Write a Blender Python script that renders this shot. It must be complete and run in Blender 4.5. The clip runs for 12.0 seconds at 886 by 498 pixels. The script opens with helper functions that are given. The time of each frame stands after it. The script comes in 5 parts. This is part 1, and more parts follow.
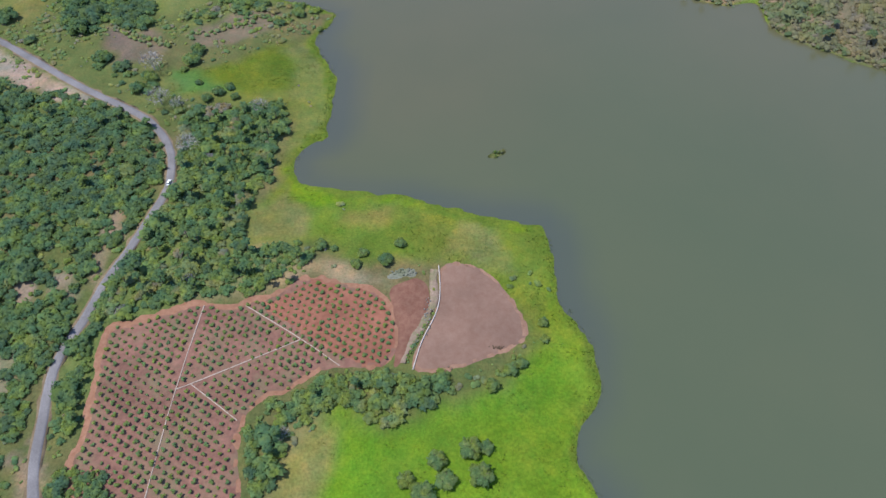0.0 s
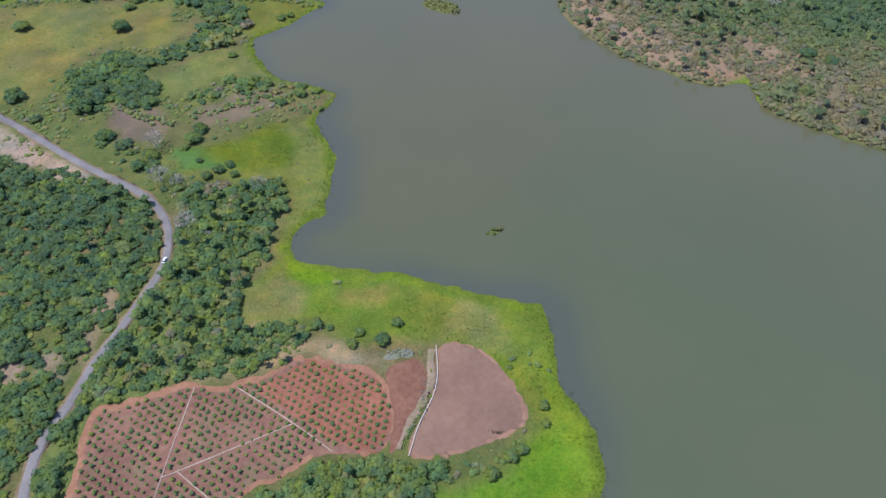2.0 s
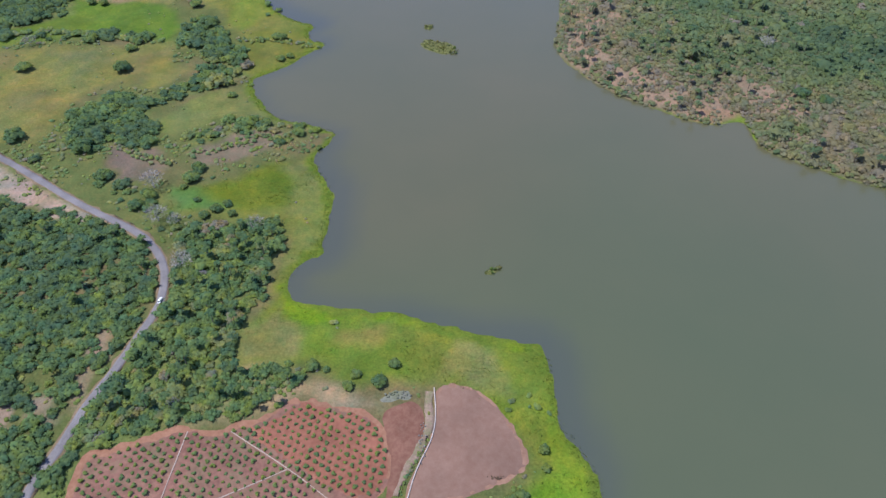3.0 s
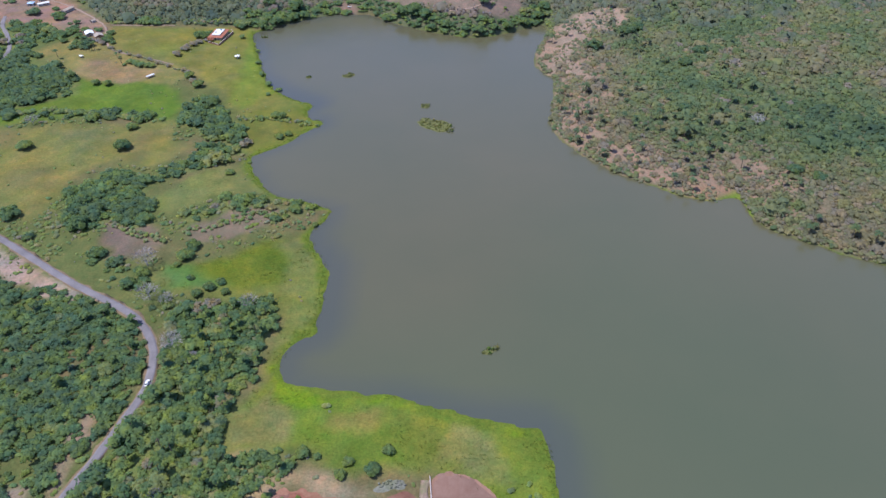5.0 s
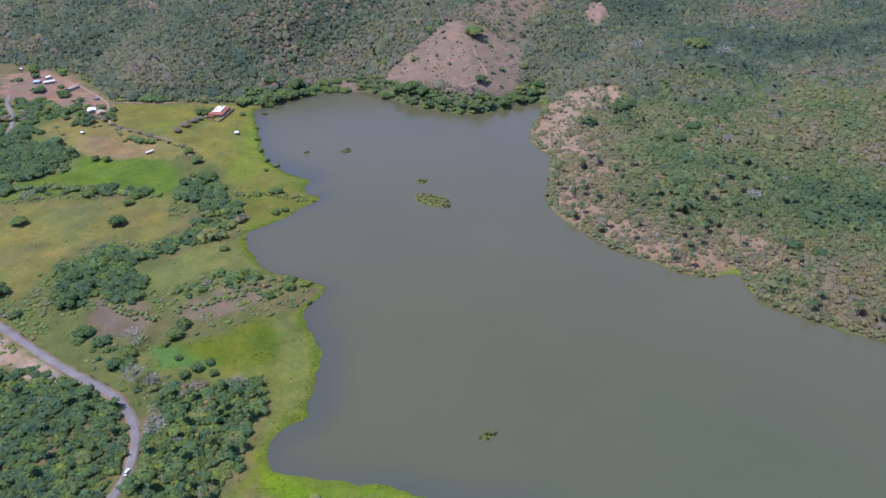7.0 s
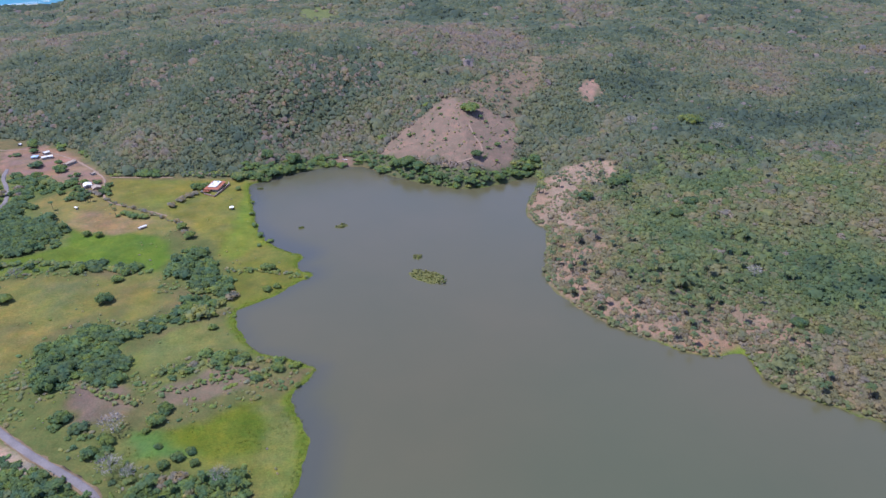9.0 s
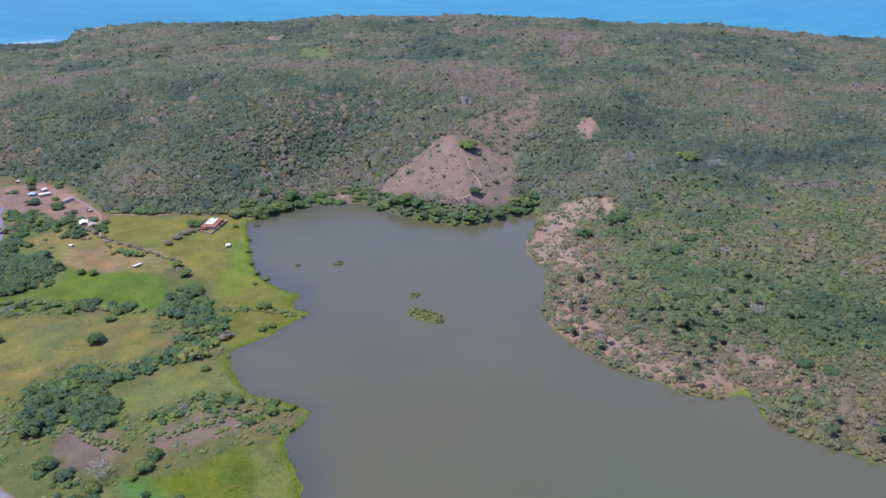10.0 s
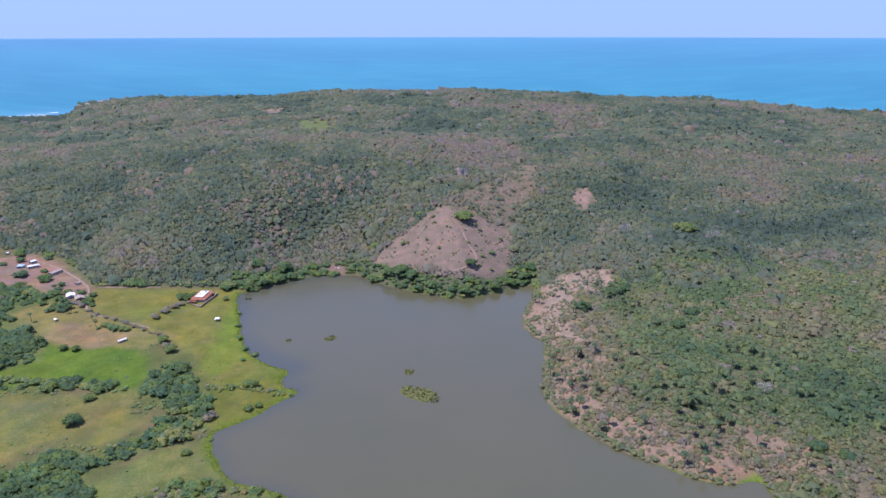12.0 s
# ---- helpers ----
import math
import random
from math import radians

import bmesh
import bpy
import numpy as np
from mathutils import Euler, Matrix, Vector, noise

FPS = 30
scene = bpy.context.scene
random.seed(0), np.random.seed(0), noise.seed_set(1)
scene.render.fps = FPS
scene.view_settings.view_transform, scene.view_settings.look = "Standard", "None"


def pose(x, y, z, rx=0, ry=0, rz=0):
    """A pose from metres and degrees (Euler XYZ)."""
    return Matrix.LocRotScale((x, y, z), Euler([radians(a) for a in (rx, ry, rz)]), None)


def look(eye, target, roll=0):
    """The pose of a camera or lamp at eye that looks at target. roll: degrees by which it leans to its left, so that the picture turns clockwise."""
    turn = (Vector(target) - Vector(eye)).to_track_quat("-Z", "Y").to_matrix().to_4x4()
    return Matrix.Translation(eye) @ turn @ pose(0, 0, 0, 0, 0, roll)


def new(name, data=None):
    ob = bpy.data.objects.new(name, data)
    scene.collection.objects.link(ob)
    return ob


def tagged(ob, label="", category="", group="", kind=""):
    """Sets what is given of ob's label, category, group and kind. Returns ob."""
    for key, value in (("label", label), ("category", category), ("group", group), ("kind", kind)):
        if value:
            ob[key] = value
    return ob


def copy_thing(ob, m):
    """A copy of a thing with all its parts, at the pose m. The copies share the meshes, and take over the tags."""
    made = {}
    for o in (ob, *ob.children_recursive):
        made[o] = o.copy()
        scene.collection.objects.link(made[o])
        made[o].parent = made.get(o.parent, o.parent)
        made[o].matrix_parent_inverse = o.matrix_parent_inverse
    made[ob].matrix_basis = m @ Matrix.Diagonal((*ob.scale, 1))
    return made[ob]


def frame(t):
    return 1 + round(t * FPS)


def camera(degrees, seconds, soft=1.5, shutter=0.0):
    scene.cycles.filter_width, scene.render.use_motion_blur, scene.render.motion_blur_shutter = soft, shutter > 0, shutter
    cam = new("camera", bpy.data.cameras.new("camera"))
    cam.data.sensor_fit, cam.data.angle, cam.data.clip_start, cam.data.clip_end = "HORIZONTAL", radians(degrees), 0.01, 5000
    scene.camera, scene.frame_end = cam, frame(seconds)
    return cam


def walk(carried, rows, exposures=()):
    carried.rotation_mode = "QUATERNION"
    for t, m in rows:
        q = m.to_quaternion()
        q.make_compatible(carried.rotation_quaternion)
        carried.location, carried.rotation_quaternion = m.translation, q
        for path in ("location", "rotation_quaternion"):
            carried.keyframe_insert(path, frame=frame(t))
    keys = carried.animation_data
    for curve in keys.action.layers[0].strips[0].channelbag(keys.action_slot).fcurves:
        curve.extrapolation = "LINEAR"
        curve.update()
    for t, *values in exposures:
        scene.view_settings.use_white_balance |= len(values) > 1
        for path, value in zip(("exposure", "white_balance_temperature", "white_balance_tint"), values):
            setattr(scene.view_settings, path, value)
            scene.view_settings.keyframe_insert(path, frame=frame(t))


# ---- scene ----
cam = camera(67.5, 12.0, soft=1.5)
PATH = [
    (0, (0.07, 0.147, 279.525), (0.077, 1.327, 277.91), -0.05),
    (0.5, (0.435, 1.787, 279.526), (0.443, 3.005, 277.94), -0.05),
    (1, (0.765, 3.448, 279.521), (0.77, 4.708, 277.968), -0.05),
    (1.5, (1.065, 5.127, 279.512), (1.071, 6.428, 277.994), -0.05),
    (2, (1.339, 6.832, 279.499), (1.347, 8.172, 278.014), -0.05),
    (2.5, (1.596, 8.573, 279.483), (1.606, 9.952, 278.034), -0.05),
    (3, (1.853, 10.351, 279.47), (1.865, 11.767, 278.058), -0.05),
    (5, (3.091, 17.733, 279.354), (3.11, 19.29, 278.098), -0.05),
    (5.5, (3.524, 19.811, 279.346), (3.545, 21.399, 278.131), -0.05),
    (6, (4.021, 22.071, 279.341), (4.043, 23.69, 278.168), -0.05),
    (6.5, (4.586, 24.561, 279.339), (4.609, 26.21, 278.207), -0.05),
    (7, (5.17, 27.335, 279.334), (5.194, 29.013, 278.246), -0.05),
    (9, (7.765, 40.634, 279.405), (7.796, 42.415, 278.496), -0.05),
    (9.5, (8.409, 44.148, 279.413), (8.441, 45.952, 278.55), -0.05),
    (10, (9.066, 47.793, 279.419), (9.1, 49.619, 278.604), -0.05),
    (10.5, (9.731, 51.556, 279.42), (9.768, 53.401, 278.651), -0.05),
    (11, (10.405, 55.369, 279.418), (10.444, 57.234, 278.696), -0.05),
    (11.5, (11.103, 59.191, 279.407), (11.144, 61.073, 278.732), -0.05),
    (12, (11.845, 62.952, 279.374), (11.888, 64.851, 278.748), -0.05),
]
# the camera's white balance turns cooler as the sky comes into view
walk(cam, [(t, look(eye, target, roll)) for t, eye, target, roll in PATH],
     [(0.0, 0.98, 6120, 2), (3.0, 0.99, 5990, 8), (6.0, 1.0, 5900, 14), (9.0, 1.02, 5860, 18), (12.0, 1.03, 5800, 21)])

# ---- light ----
SUN_EL, SUN_AZ = radians(63), radians(-84)  # the sun stands high on the left of the flight line
world = bpy.data.worlds.new("world")
scene.world = world
world.use_nodes = True
wn = world.node_tree.nodes
sky = wn.new("ShaderNodeTexSky")
sky.sky_type, sky.sun_disc = "NISHITA", False
sky.sun_elevation, sky.sun_rotation = SUN_EL, SUN_AZ
sky.altitude, sky.air_density, sky.dust_density, sky.ozone_density = 300, 1.0, 0.3, 2.0
wn["Background"].inputs["Strength"].default_value = 0.315
# a hazy sky: softer from zenith to horizon
haze = wn.new("ShaderNodeGamma")
haze.inputs["Gamma"].default_value = 0.1
veil = wn.new("ShaderNodeMix")
veil.data_type, veil.blend_type = "RGBA", "MULTIPLY"
veil.inputs[0].default_value = 1.0
veil.inputs[7].default_value = (0.54, 0.78, 1.5, 1)
world.node_tree.links.new(sky.outputs["Color"], haze.inputs["Color"])
world.node_tree.links.new(haze.outputs["Color"], veil.inputs[6])
world.node_tree.links.new(veil.outputs[2], wn["Background"].inputs["Color"])
sun_data = bpy.data.lights.new("sun", "SUN")
sun_data.energy, sun_data.angle, sun_data.color = 3.65, radians(0.53), (1.0, 0.95, 0.85)
sun = new("sun", sun_data)
towards_sun = Vector((math.sin(SUN_AZ) * math.cos(SUN_EL), math.cos(SUN_AZ) * math.cos(SUN_EL), math.sin(SUN_EL)))
sun.matrix_world = look(towards_sun * 900, (0, 0, 0))


# ---- materials ----
def material(name, rough=0.9, spec=0.2, metal=0.0):
    m = bpy.data.materials.new(name)
    m.use_nodes = True
    b = m.node_tree.nodes["Principled BSDF"]
    b.inputs["Roughness"].default_value = rough
    b.inputs["Specular IOR Level"].default_value = spec
    b.inputs["Metallic"].default_value = metal
    return m, m.node_tree, b


def node(tree, kind, **ins):
    n = tree.nodes.new(kind)
    for k, v in ins.items():
        n.inputs[k.replace("_", " ")].default_value = v
    return n


def noise_of(tree, scale, detail=4.0, rough=0.6):
    n = node(tree, "ShaderNodeTexNoise", Scale=scale, Detail=detail, Roughness=rough)
    g = tree.nodes.new("ShaderNodeNewGeometry")
    tree.links.new(g.outputs["Position"], n.inputs["Vector"])
    return n.outputs["Fac"]


def ramp(tree, fac, stops, hard=False):
    n = tree.nodes.new("ShaderNodeValToRGB")
    n.color_ramp.interpolation = "CONSTANT" if hard else "LINEAR"
    els = n.color_ramp.elements
    while len(els) < len(stops):
        els.new(0.5)
    for e, (p, c) in zip(els, stops):
        e.position, e.color = p, (*c, 1) if len(c) == 3 else c
    tree.links.new(fac, n.inputs["Fac"])
    return n.outputs["Color"]


def mix_col(tree, kind, fac, a, b):
    n = tree.nodes.new("ShaderNodeMix")
    n.data_type, n.blend_type = "RGBA", kind
    for sock, v in ((n.inputs[0], fac), (n.inputs[6], a), (n.inputs[7], b)):
        if isinstance(v, bpy.types.NodeSocket):
            tree.links.new(v, sock)
        elif isinstance(v, (int, float)):
            sock.default_value = v
        else:
            sock.default_value = (*v, 1)
    return n.outputs[2]


def bump(tree, bsdf, height, strength, distance):
    n = node(tree, "ShaderNodeBump", Strength=strength, Distance=distance)
    tree.links.new(height, n.inputs["Height"])
    tree.links.new(n.outputs["Normal"], bsdf.inputs["Normal"])


def rough_stuff(name, dark, light, scale, relief=0.15, rough=0.9, spec=0.15, coarse=0.03, weeds=None):
    """A natural or weathered surface: grain at one scale, blotches at another, fine relief."""
    m, tree, b = material(name, rough, spec)
    grain = noise_of(tree, scale, 6, 0.7)
    blotch = noise_of(tree, coarse, 3)
    c = ramp(tree, grain, [(0.3, dark), (0.7, light)])
    shade = ramp(tree, blotch, [(0.3, (0.78, 0.78, 0.78)), (0.7, (1.15, 1.15, 1.15))])
    c = mix_col(tree, "MULTIPLY", 1.0, c, shade)
    if weeds:
        spots = ramp(tree, noise_of(tree, coarse * 1.7, 6, 0.7), [(0.46, (0, 0, 0)), (0.66, (0.75, 0.75, 0.75))])
        c = mix_col(tree, "MIX", spots, c, weeds)
    tree.links.new(c, b.inputs["Base Color"])
    bump(tree, b, grain, 0.5, relief)
    return m


def foliage(name, stops, relief=0.4, scale=1.6, uneven=1.0, mixed=1.0):
    """Leaves: the colour of the kind of tree (tone), altered clump by clump and leaf by leaf."""
    m, tree, b = material(name, 0.75, 0.18)
    at = tree.nodes.new("ShaderNodeAttribute")
    at.attribute_name = "tone"
    kind = ramp(tree, at.outputs["Fac"], stops)
    g = tree.nodes.new("ShaderNodeNewGeometry")
    island = ramp(tree, g.outputs["Random Per Island"], [(0.0, (1 - 0.2 * uneven, 1 - 0.18 * uneven, 1 - 0.2 * uneven)), (0.6, (1.0, 1.0, 1.0)), (1.0, (1 + 0.28 * uneven, 1 + 0.26 * uneven, 1 + 0.16 * uneven))])
    grain = noise_of(tree, scale, 5, 0.75)
    speck = ramp(tree, grain, [(0.3, (1 - 0.25 * uneven, 1 - 0.23 * uneven, 1 - 0.25 * uneven)), (0.7, (1 + 0.24 * uneven, 1 + 0.23 * uneven, 1 + 0.17 * uneven))])
    patch = ramp(tree, noise_of(tree, scale * 0.28, 3, 0.6), [(0.32, (0.84, 0.87, 0.88)), (0.5, (1.0, 1.0, 1.0)), (0.68, (1.24, 1.17, 1.05))])
    hue = ramp(tree, noise_of(tree, scale * 0.11, 2, 0.5), [(0.36, (0.8, 0.95, 1.12)), (0.5, (1.0, 1.0, 1.0)), (0.64, (1.2, 1.1, 0.72))])
    kind = mix_col(tree, "MULTIPLY", mixed, kind, hue)
    c = mix_col(tree, "MULTIPLY", 1.0, mix_col(tree, "MULTIPLY", 1.0, kind, patch), island)
    tree.links.new(mix_col(tree, "MULTIPLY", 1.0, c, speck), b.inputs["Base Color"])
    bump(tree, b, grain, 0.8, relief)
    # light comes through the leaves as well
    thin = tree.nodes.new("ShaderNodeBsdfTranslucent")
    tree.links.new(b.inputs["Base Color"].links[0].from_socket, thin.inputs["Color"])
    both = node(tree, "ShaderNodeMixShader", Fac=0.55)
    tree.links.new(b.outputs[0], both.inputs[1])
    tree.links.new(thin.outputs[0], both.inputs[2])
    tree.links.new(both.outputs[0], tree.nodes["Material Output"].inputs["Surface"])
    return m


def tinted(name, colour, rough=0.6, scale=2.0, amount=0.25, spec=0.3, metal=0.0):
    """Paint, render, sheet metal: one colour with stains."""
    m, tree, b = material(name, rough, spec, metal)
    n = noise_of(tree, scale, 5)
    f = ramp(tree, n, [(0.3, (1 - amount,) * 3), (0.65, (1 + amount * 0.3,) * 3)])
    tree.links.new(mix_col(tree, "MULTIPLY", 1.0, f, colour), b.inputs["Base Color"])
    return m


LEAF_STOPS = [(0.0, (0.092, 0.142, 0.08)), (0.2, (0.114, 0.176, 0.08)), (0.4, (0.164, 0.221, 0.078)), (0.54, (0.210, 0.228, 0.113)),
              (0.68, (0.237, 0.204, 0.153)), (0.82, (0.232, 0.200, 0.182)), (1.0, (0.27, 0.24, 0.236))]
LEAVES = foliage("leaves", LEAF_STOPS)
DRY_STOPS = [(0.0, (0.068, 0.106, 0.066)), (0.2, (0.102, 0.152, 0.081)), (0.4, (0.15, 0.188, 0.093)), (0.54, (0.192, 0.194, 0.112)),
             (0.68, (0.224, 0.194, 0.138)), (0.82, (0.236, 0.198, 0.16)), (1.0, (0.26, 0.228, 0.205))]
DRY_LEAVES = foliage("dry_leaves", DRY_STOPS, scale=1.0, uneven=0.8, mixed=0.45)
# bluer and greyer than DRY_STOPS: the haze of distance put into the leaf colour
HAZED_HILL_STOPS = [(0.0, (0.07, 0.098, 0.079)), (0.2, (0.102, 0.137, 0.1)), (0.4, (0.15, 0.171, 0.114)), (0.54, (0.188, 0.177, 0.135)),
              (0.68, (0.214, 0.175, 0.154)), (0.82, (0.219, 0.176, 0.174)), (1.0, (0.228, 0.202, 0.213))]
HAZED_LEAVES = foliage("hazed_leaves", HAZED_HILL_STOPS, relief=0.6, scale=0.7, uneven=0.6, mixed=0.5)
BARK = rough_stuff("bark", (0.07, 0.05, 0.035), (0.17, 0.14, 0.11), 4.0)
PALE_BARK = rough_stuff("pale_bark", (0.22, 0.2, 0.185), (0.36, 0.33, 0.315), 4.0)
ASPHALT = rough_stuff("asphalt", (0.11, 0.098, 0.104), (0.16, 0.145, 0.152), 1.5, relief=0.02, coarse=0.09)
RED_SOIL = rough_stuff("red_soil", (0.096, 0.047, 0.037), (0.184, 0.09, 0.07), 0.35, relief=0.15, coarse=0.045, weeds=(0.125, 0.098, 0.06))
BROWN_SOIL = rough_stuff("brown_soil", (0.134, 0.074, 0.056), (0.164, 0.102, 0.08), 0.3, relief=0.06, coarse=0.025)
PALE_SOIL = rough_stuff("pale_soil", (0.158, 0.106, 0.079), (0.243, 0.179, 0.142), 0.6, relief=0.1)
GREY_RUBBLE = rough_stuff("grey_rubble", (0.09, 0.085, 0.075), (0.2, 0.19, 0.178), 0.9, relief=0.3, weeds=(0.09, 0.1, 0.045))
REED = foliage("reed", [(0.0, (0.085, 0.135, 0.02)), (0.5, (0.13, 0.158, 0.034)), (1.0, (0.19, 0.175, 0.085))], relief=0.2)

GROUND, tree, b = material("ground", 0.95, 0.1)
at = tree.nodes.new("ShaderNodeAttribute")
at.attribute_name = "cover"
fine = noise_of(tree, 0.8, 8, 0.75)
mid = noise_of(tree, 0.07, 5, 0.65)
f1 = ramp(tree, fine, [(0.3, (0.62, 0.64, 0.6)), (0.7, (1.32, 1.3, 1.28))])
f2 = ramp(tree, mid, [(0.3, (0.72, 0.78, 0.74)), (0.55, (1.0, 1.0, 1.0)), (0.72, (1.28, 1.14, 1.05))])
tuft = noise_of(tree, 0.22, 6, 0.7)
f3 = ramp(tree, tuft, [(0.32, (0.8, 0.98, 0.95)), (0.5, (1.0, 1.0, 1.0)), (0.68, (1.28, 1.08, 1.12))])
c = mix_col(tree, "MULTIPLY", 1.0, at.outputs["Color"], f1)
c = mix_col(tree, "MULTIPLY", 0.8, c, f3)
tree.links.new(mix_col(tree, "MULTIPLY", 1.0, c, f2), b.inputs["Base Color"])
bump(tree, b, fine, 0.7, 0.5)

LAKE, tree, b = material("lake_water", 0.2, 0.38)
big = noise_of(tree, 0.006, 4)
green_water = ramp(tree, big, [(0.3, (0.052, 0.062, 0.033)), (0.7, (0.06, 0.066, 0.035))])
brown_water = ramp(tree, big, [(0.3, (0.063, 0.061, 0.033)), (0.7, (0.074, 0.066, 0.036))])
at = tree.nodes.new("ShaderNodeAttribute")
at.attribute_name = "browner"
open_water = mix_col(tree, "MIX", at.outputs["Fac"], green_water, brown_water)
# a darker, bluer water colour in a band near the shore
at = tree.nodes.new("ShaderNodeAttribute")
at.attribute_name = "shore_band"
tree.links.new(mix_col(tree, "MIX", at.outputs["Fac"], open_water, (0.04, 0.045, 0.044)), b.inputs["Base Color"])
bump(tree, b, noise_of(tree, 0.9, 4), 0.12, 0.2)
SEA, tree, b = material("sea_water", 0.28, 0.5)
tc = tree.nodes.new("ShaderNodeNewGeometry")


def sea_noise(scale, detail):
    n = node(tree, "ShaderNodeTexNoise", Scale=1.0, Detail=detail)
    mp = node(tree, "ShaderNodeMapping", Scale=scale)
    tree.links.new(tc.outputs["Position"], mp.inputs["Vector"])
    tree.links.new(mp.outputs["Vector"], n.inputs["Vector"])
    return n.outputs["Fac"]


deep = ramp(tree, sea_noise((0.0004, 0.0011, 0.001), 3.0), [(0.34, (0.008, 0.112, 0.165)), (0.66, (0.016, 0.155, 0.195))])
streak = ramp(tree, sea_noise((0.004, 0.02, 0.02), 5.0), [(0.45, (0, 0, 0)), (0.75, (0.5, 0.5, 0.5))])
tree.links.new(mix_col(tree, "MIX", streak, deep, (0.035, 0.2, 0.235)), b.inputs["Base Color"])


# ---- plan: outlines of the place, in metres ----
def smooth(e0, e1, v):
    k = np.clip((v - e0) / (e1 - e0), 0, 1)
    return k * k * (3 - 2 * k)


def value_noise(x, y, size, seed=0):
    """Smooth noise from -1 to 1 with bumps of about size metres."""
    x, y = np.asarray(x, float) / size, np.asarray(y, float) / size
    ix, iy = np.floor(x).astype(np.int64), np.floor(y).astype(np.int64)
    fx, fy = x - ix, y - iy
    fx, fy = fx * fx * (3 - 2 * fx), fy * fy * (3 - 2 * fy)

    def h(i, j):
        k = (i * 374761393 + j * 668265263 + seed * 974634777) & 0xFFFFFFFF
        k = ((k ^ (k >> 13)) * 1274126177) & 0xFFFFFFFF
        return ((k ^ (k >> 16)) & 0xFFFF) / 32767.5 - 1
    top = h(ix, iy) * (1 - fx) + h(ix + 1, iy) * fx
    low = h(ix, iy + 1) * (1 - fx) + h(ix + 1, iy + 1) * fx
    return top * (1 - fy) + low * fy


def inside(x, y, poly):
    x, y = np.asarray(x, float), np.asarray(y, float)
    res = np.zeros(x.shape, bool)
    for (ax, ay), (bx, by) in zip(poly, poly[1:] + poly[:1]):
        if ay != by:
            res ^= ((ay > y) != (by > y)) & (x < (bx - ax) * (y - ay) / (by - ay) + ax)
    return res


def away(x, y, line, closed=True):
    """Distance to a line of points."""
    x, y = np.asarray(x, float), np.asarray(y, float)
    best = np.full(x.shape, 1e9)
    ends = line[1:] + (line[:1] if closed else [])
    for (ax, ay), (bx, by) in zip(line, ends):
        dx, dy = bx - ax, by - ay
        k = np.clip(((x - ax) * dx + (y - ay) * dy) / (dx * dx + dy * dy + 1e-9), 0, 1)
        best = np.minimum(best, (x - ax - k * dx) ** 2 + (y - ay - k * dy) ** 2)
    return np.sqrt(best)


def depth_in(x, y, poly):
    """Distance to the outline, positive inside."""
    return np.where(inside(x, y, poly), 1, -1) * away(x, y, poly)


def rounded(line, closed=True, times=2):
    """Corner cutting, which turns a rough outline into a curve."""
    for _ in range(times):
        out = [] if closed else [line[0]]
        for (ax, ay), (bx, by) in zip(line, line[1:] + (line[:1] if closed else [])):
            out += [(ax * 0.75 + bx * 0.25, ay * 0.75 + by * 0.25), (ax * 0.25 + bx * 0.75, ay * 0.25 + by * 0.75)]
        line = out if closed else out + [line[-1]]
    return line


SHORE_SOUTH = [(66, 78), (61, 86), (57, 93), (58, 102), (64, 112), (72, 120), (73, 128), (72, 136), (73, 145), (68, 156), (63, 165), (59, 173),
               (57, 185), (58, 201), (57, 213), (52, 219), (43, 222), (28, 225), (13, 230), (1, 234), (-20, 241), (-41, 243), (-63, 247),
               (-76, 251), (-83, 260), (-84, 268), (-75, 285), (-69, 284), (-67, 297), (-67, 316), (-67, 345), (-76, 362), (-85, 381), (-73, 400), (-71, 410)]
SHORE_WEST = [(-82, 416), (-95, 421), (-108, 425), (-123, 433), (-141, 462), (-146, 478), (-146, 487), (-133, 496), (-118, 511), (-107, 528),
              (-95, 538), (-97, 548), (-108, 547), (-113, 564), (-107, 578), (-127, 585), (-151, 607), (-166, 638), (-178, 676), (-196, 735), (-202, 757)]
SHORE_NORTH = [(-185, 763), (-158, 792), (-120, 811), (-79, 814), (-64, 802), (-35, 775), (-2, 756), (30, 741), (49, 738), (75, 744), (103, 761),
               (129, 781), (132, 757), (121, 723), (108, 691), (105, 658), (112, 640), (121, 632), (113, 588), (109, 565), (102, 532)]
SHORE_EAST = [(112, 501), (130, 473), (148, 452), (167, 440), (184, 426), (202, 417), (215, 419), (227, 422), (230, 413), (228, 393), (234, 383),
              (246, 373), (261, 363), (275, 353), (295, 343), (380, 300), (500, 250)]
SHORE_REST = [(700, 100), (520, -90), (130, -90), (84, 20)]
LAKE_LINE = rounded(SHORE_SOUTH + SHORE_WEST + SHORE_NORTH + SHORE_EAST + SHORE_REST, True, 1)
FOOT = [(-2600, 1300), (-800, 960), (-560, 905), (-450, 868), (-372, 780), (-262, 772), (-205, 770)]
UPLAND = FOOT + SHORE_NORTH + SHORE_EAST + [(700, 100), (3000, 100), (3000, 3200), (-2600, 3200)]

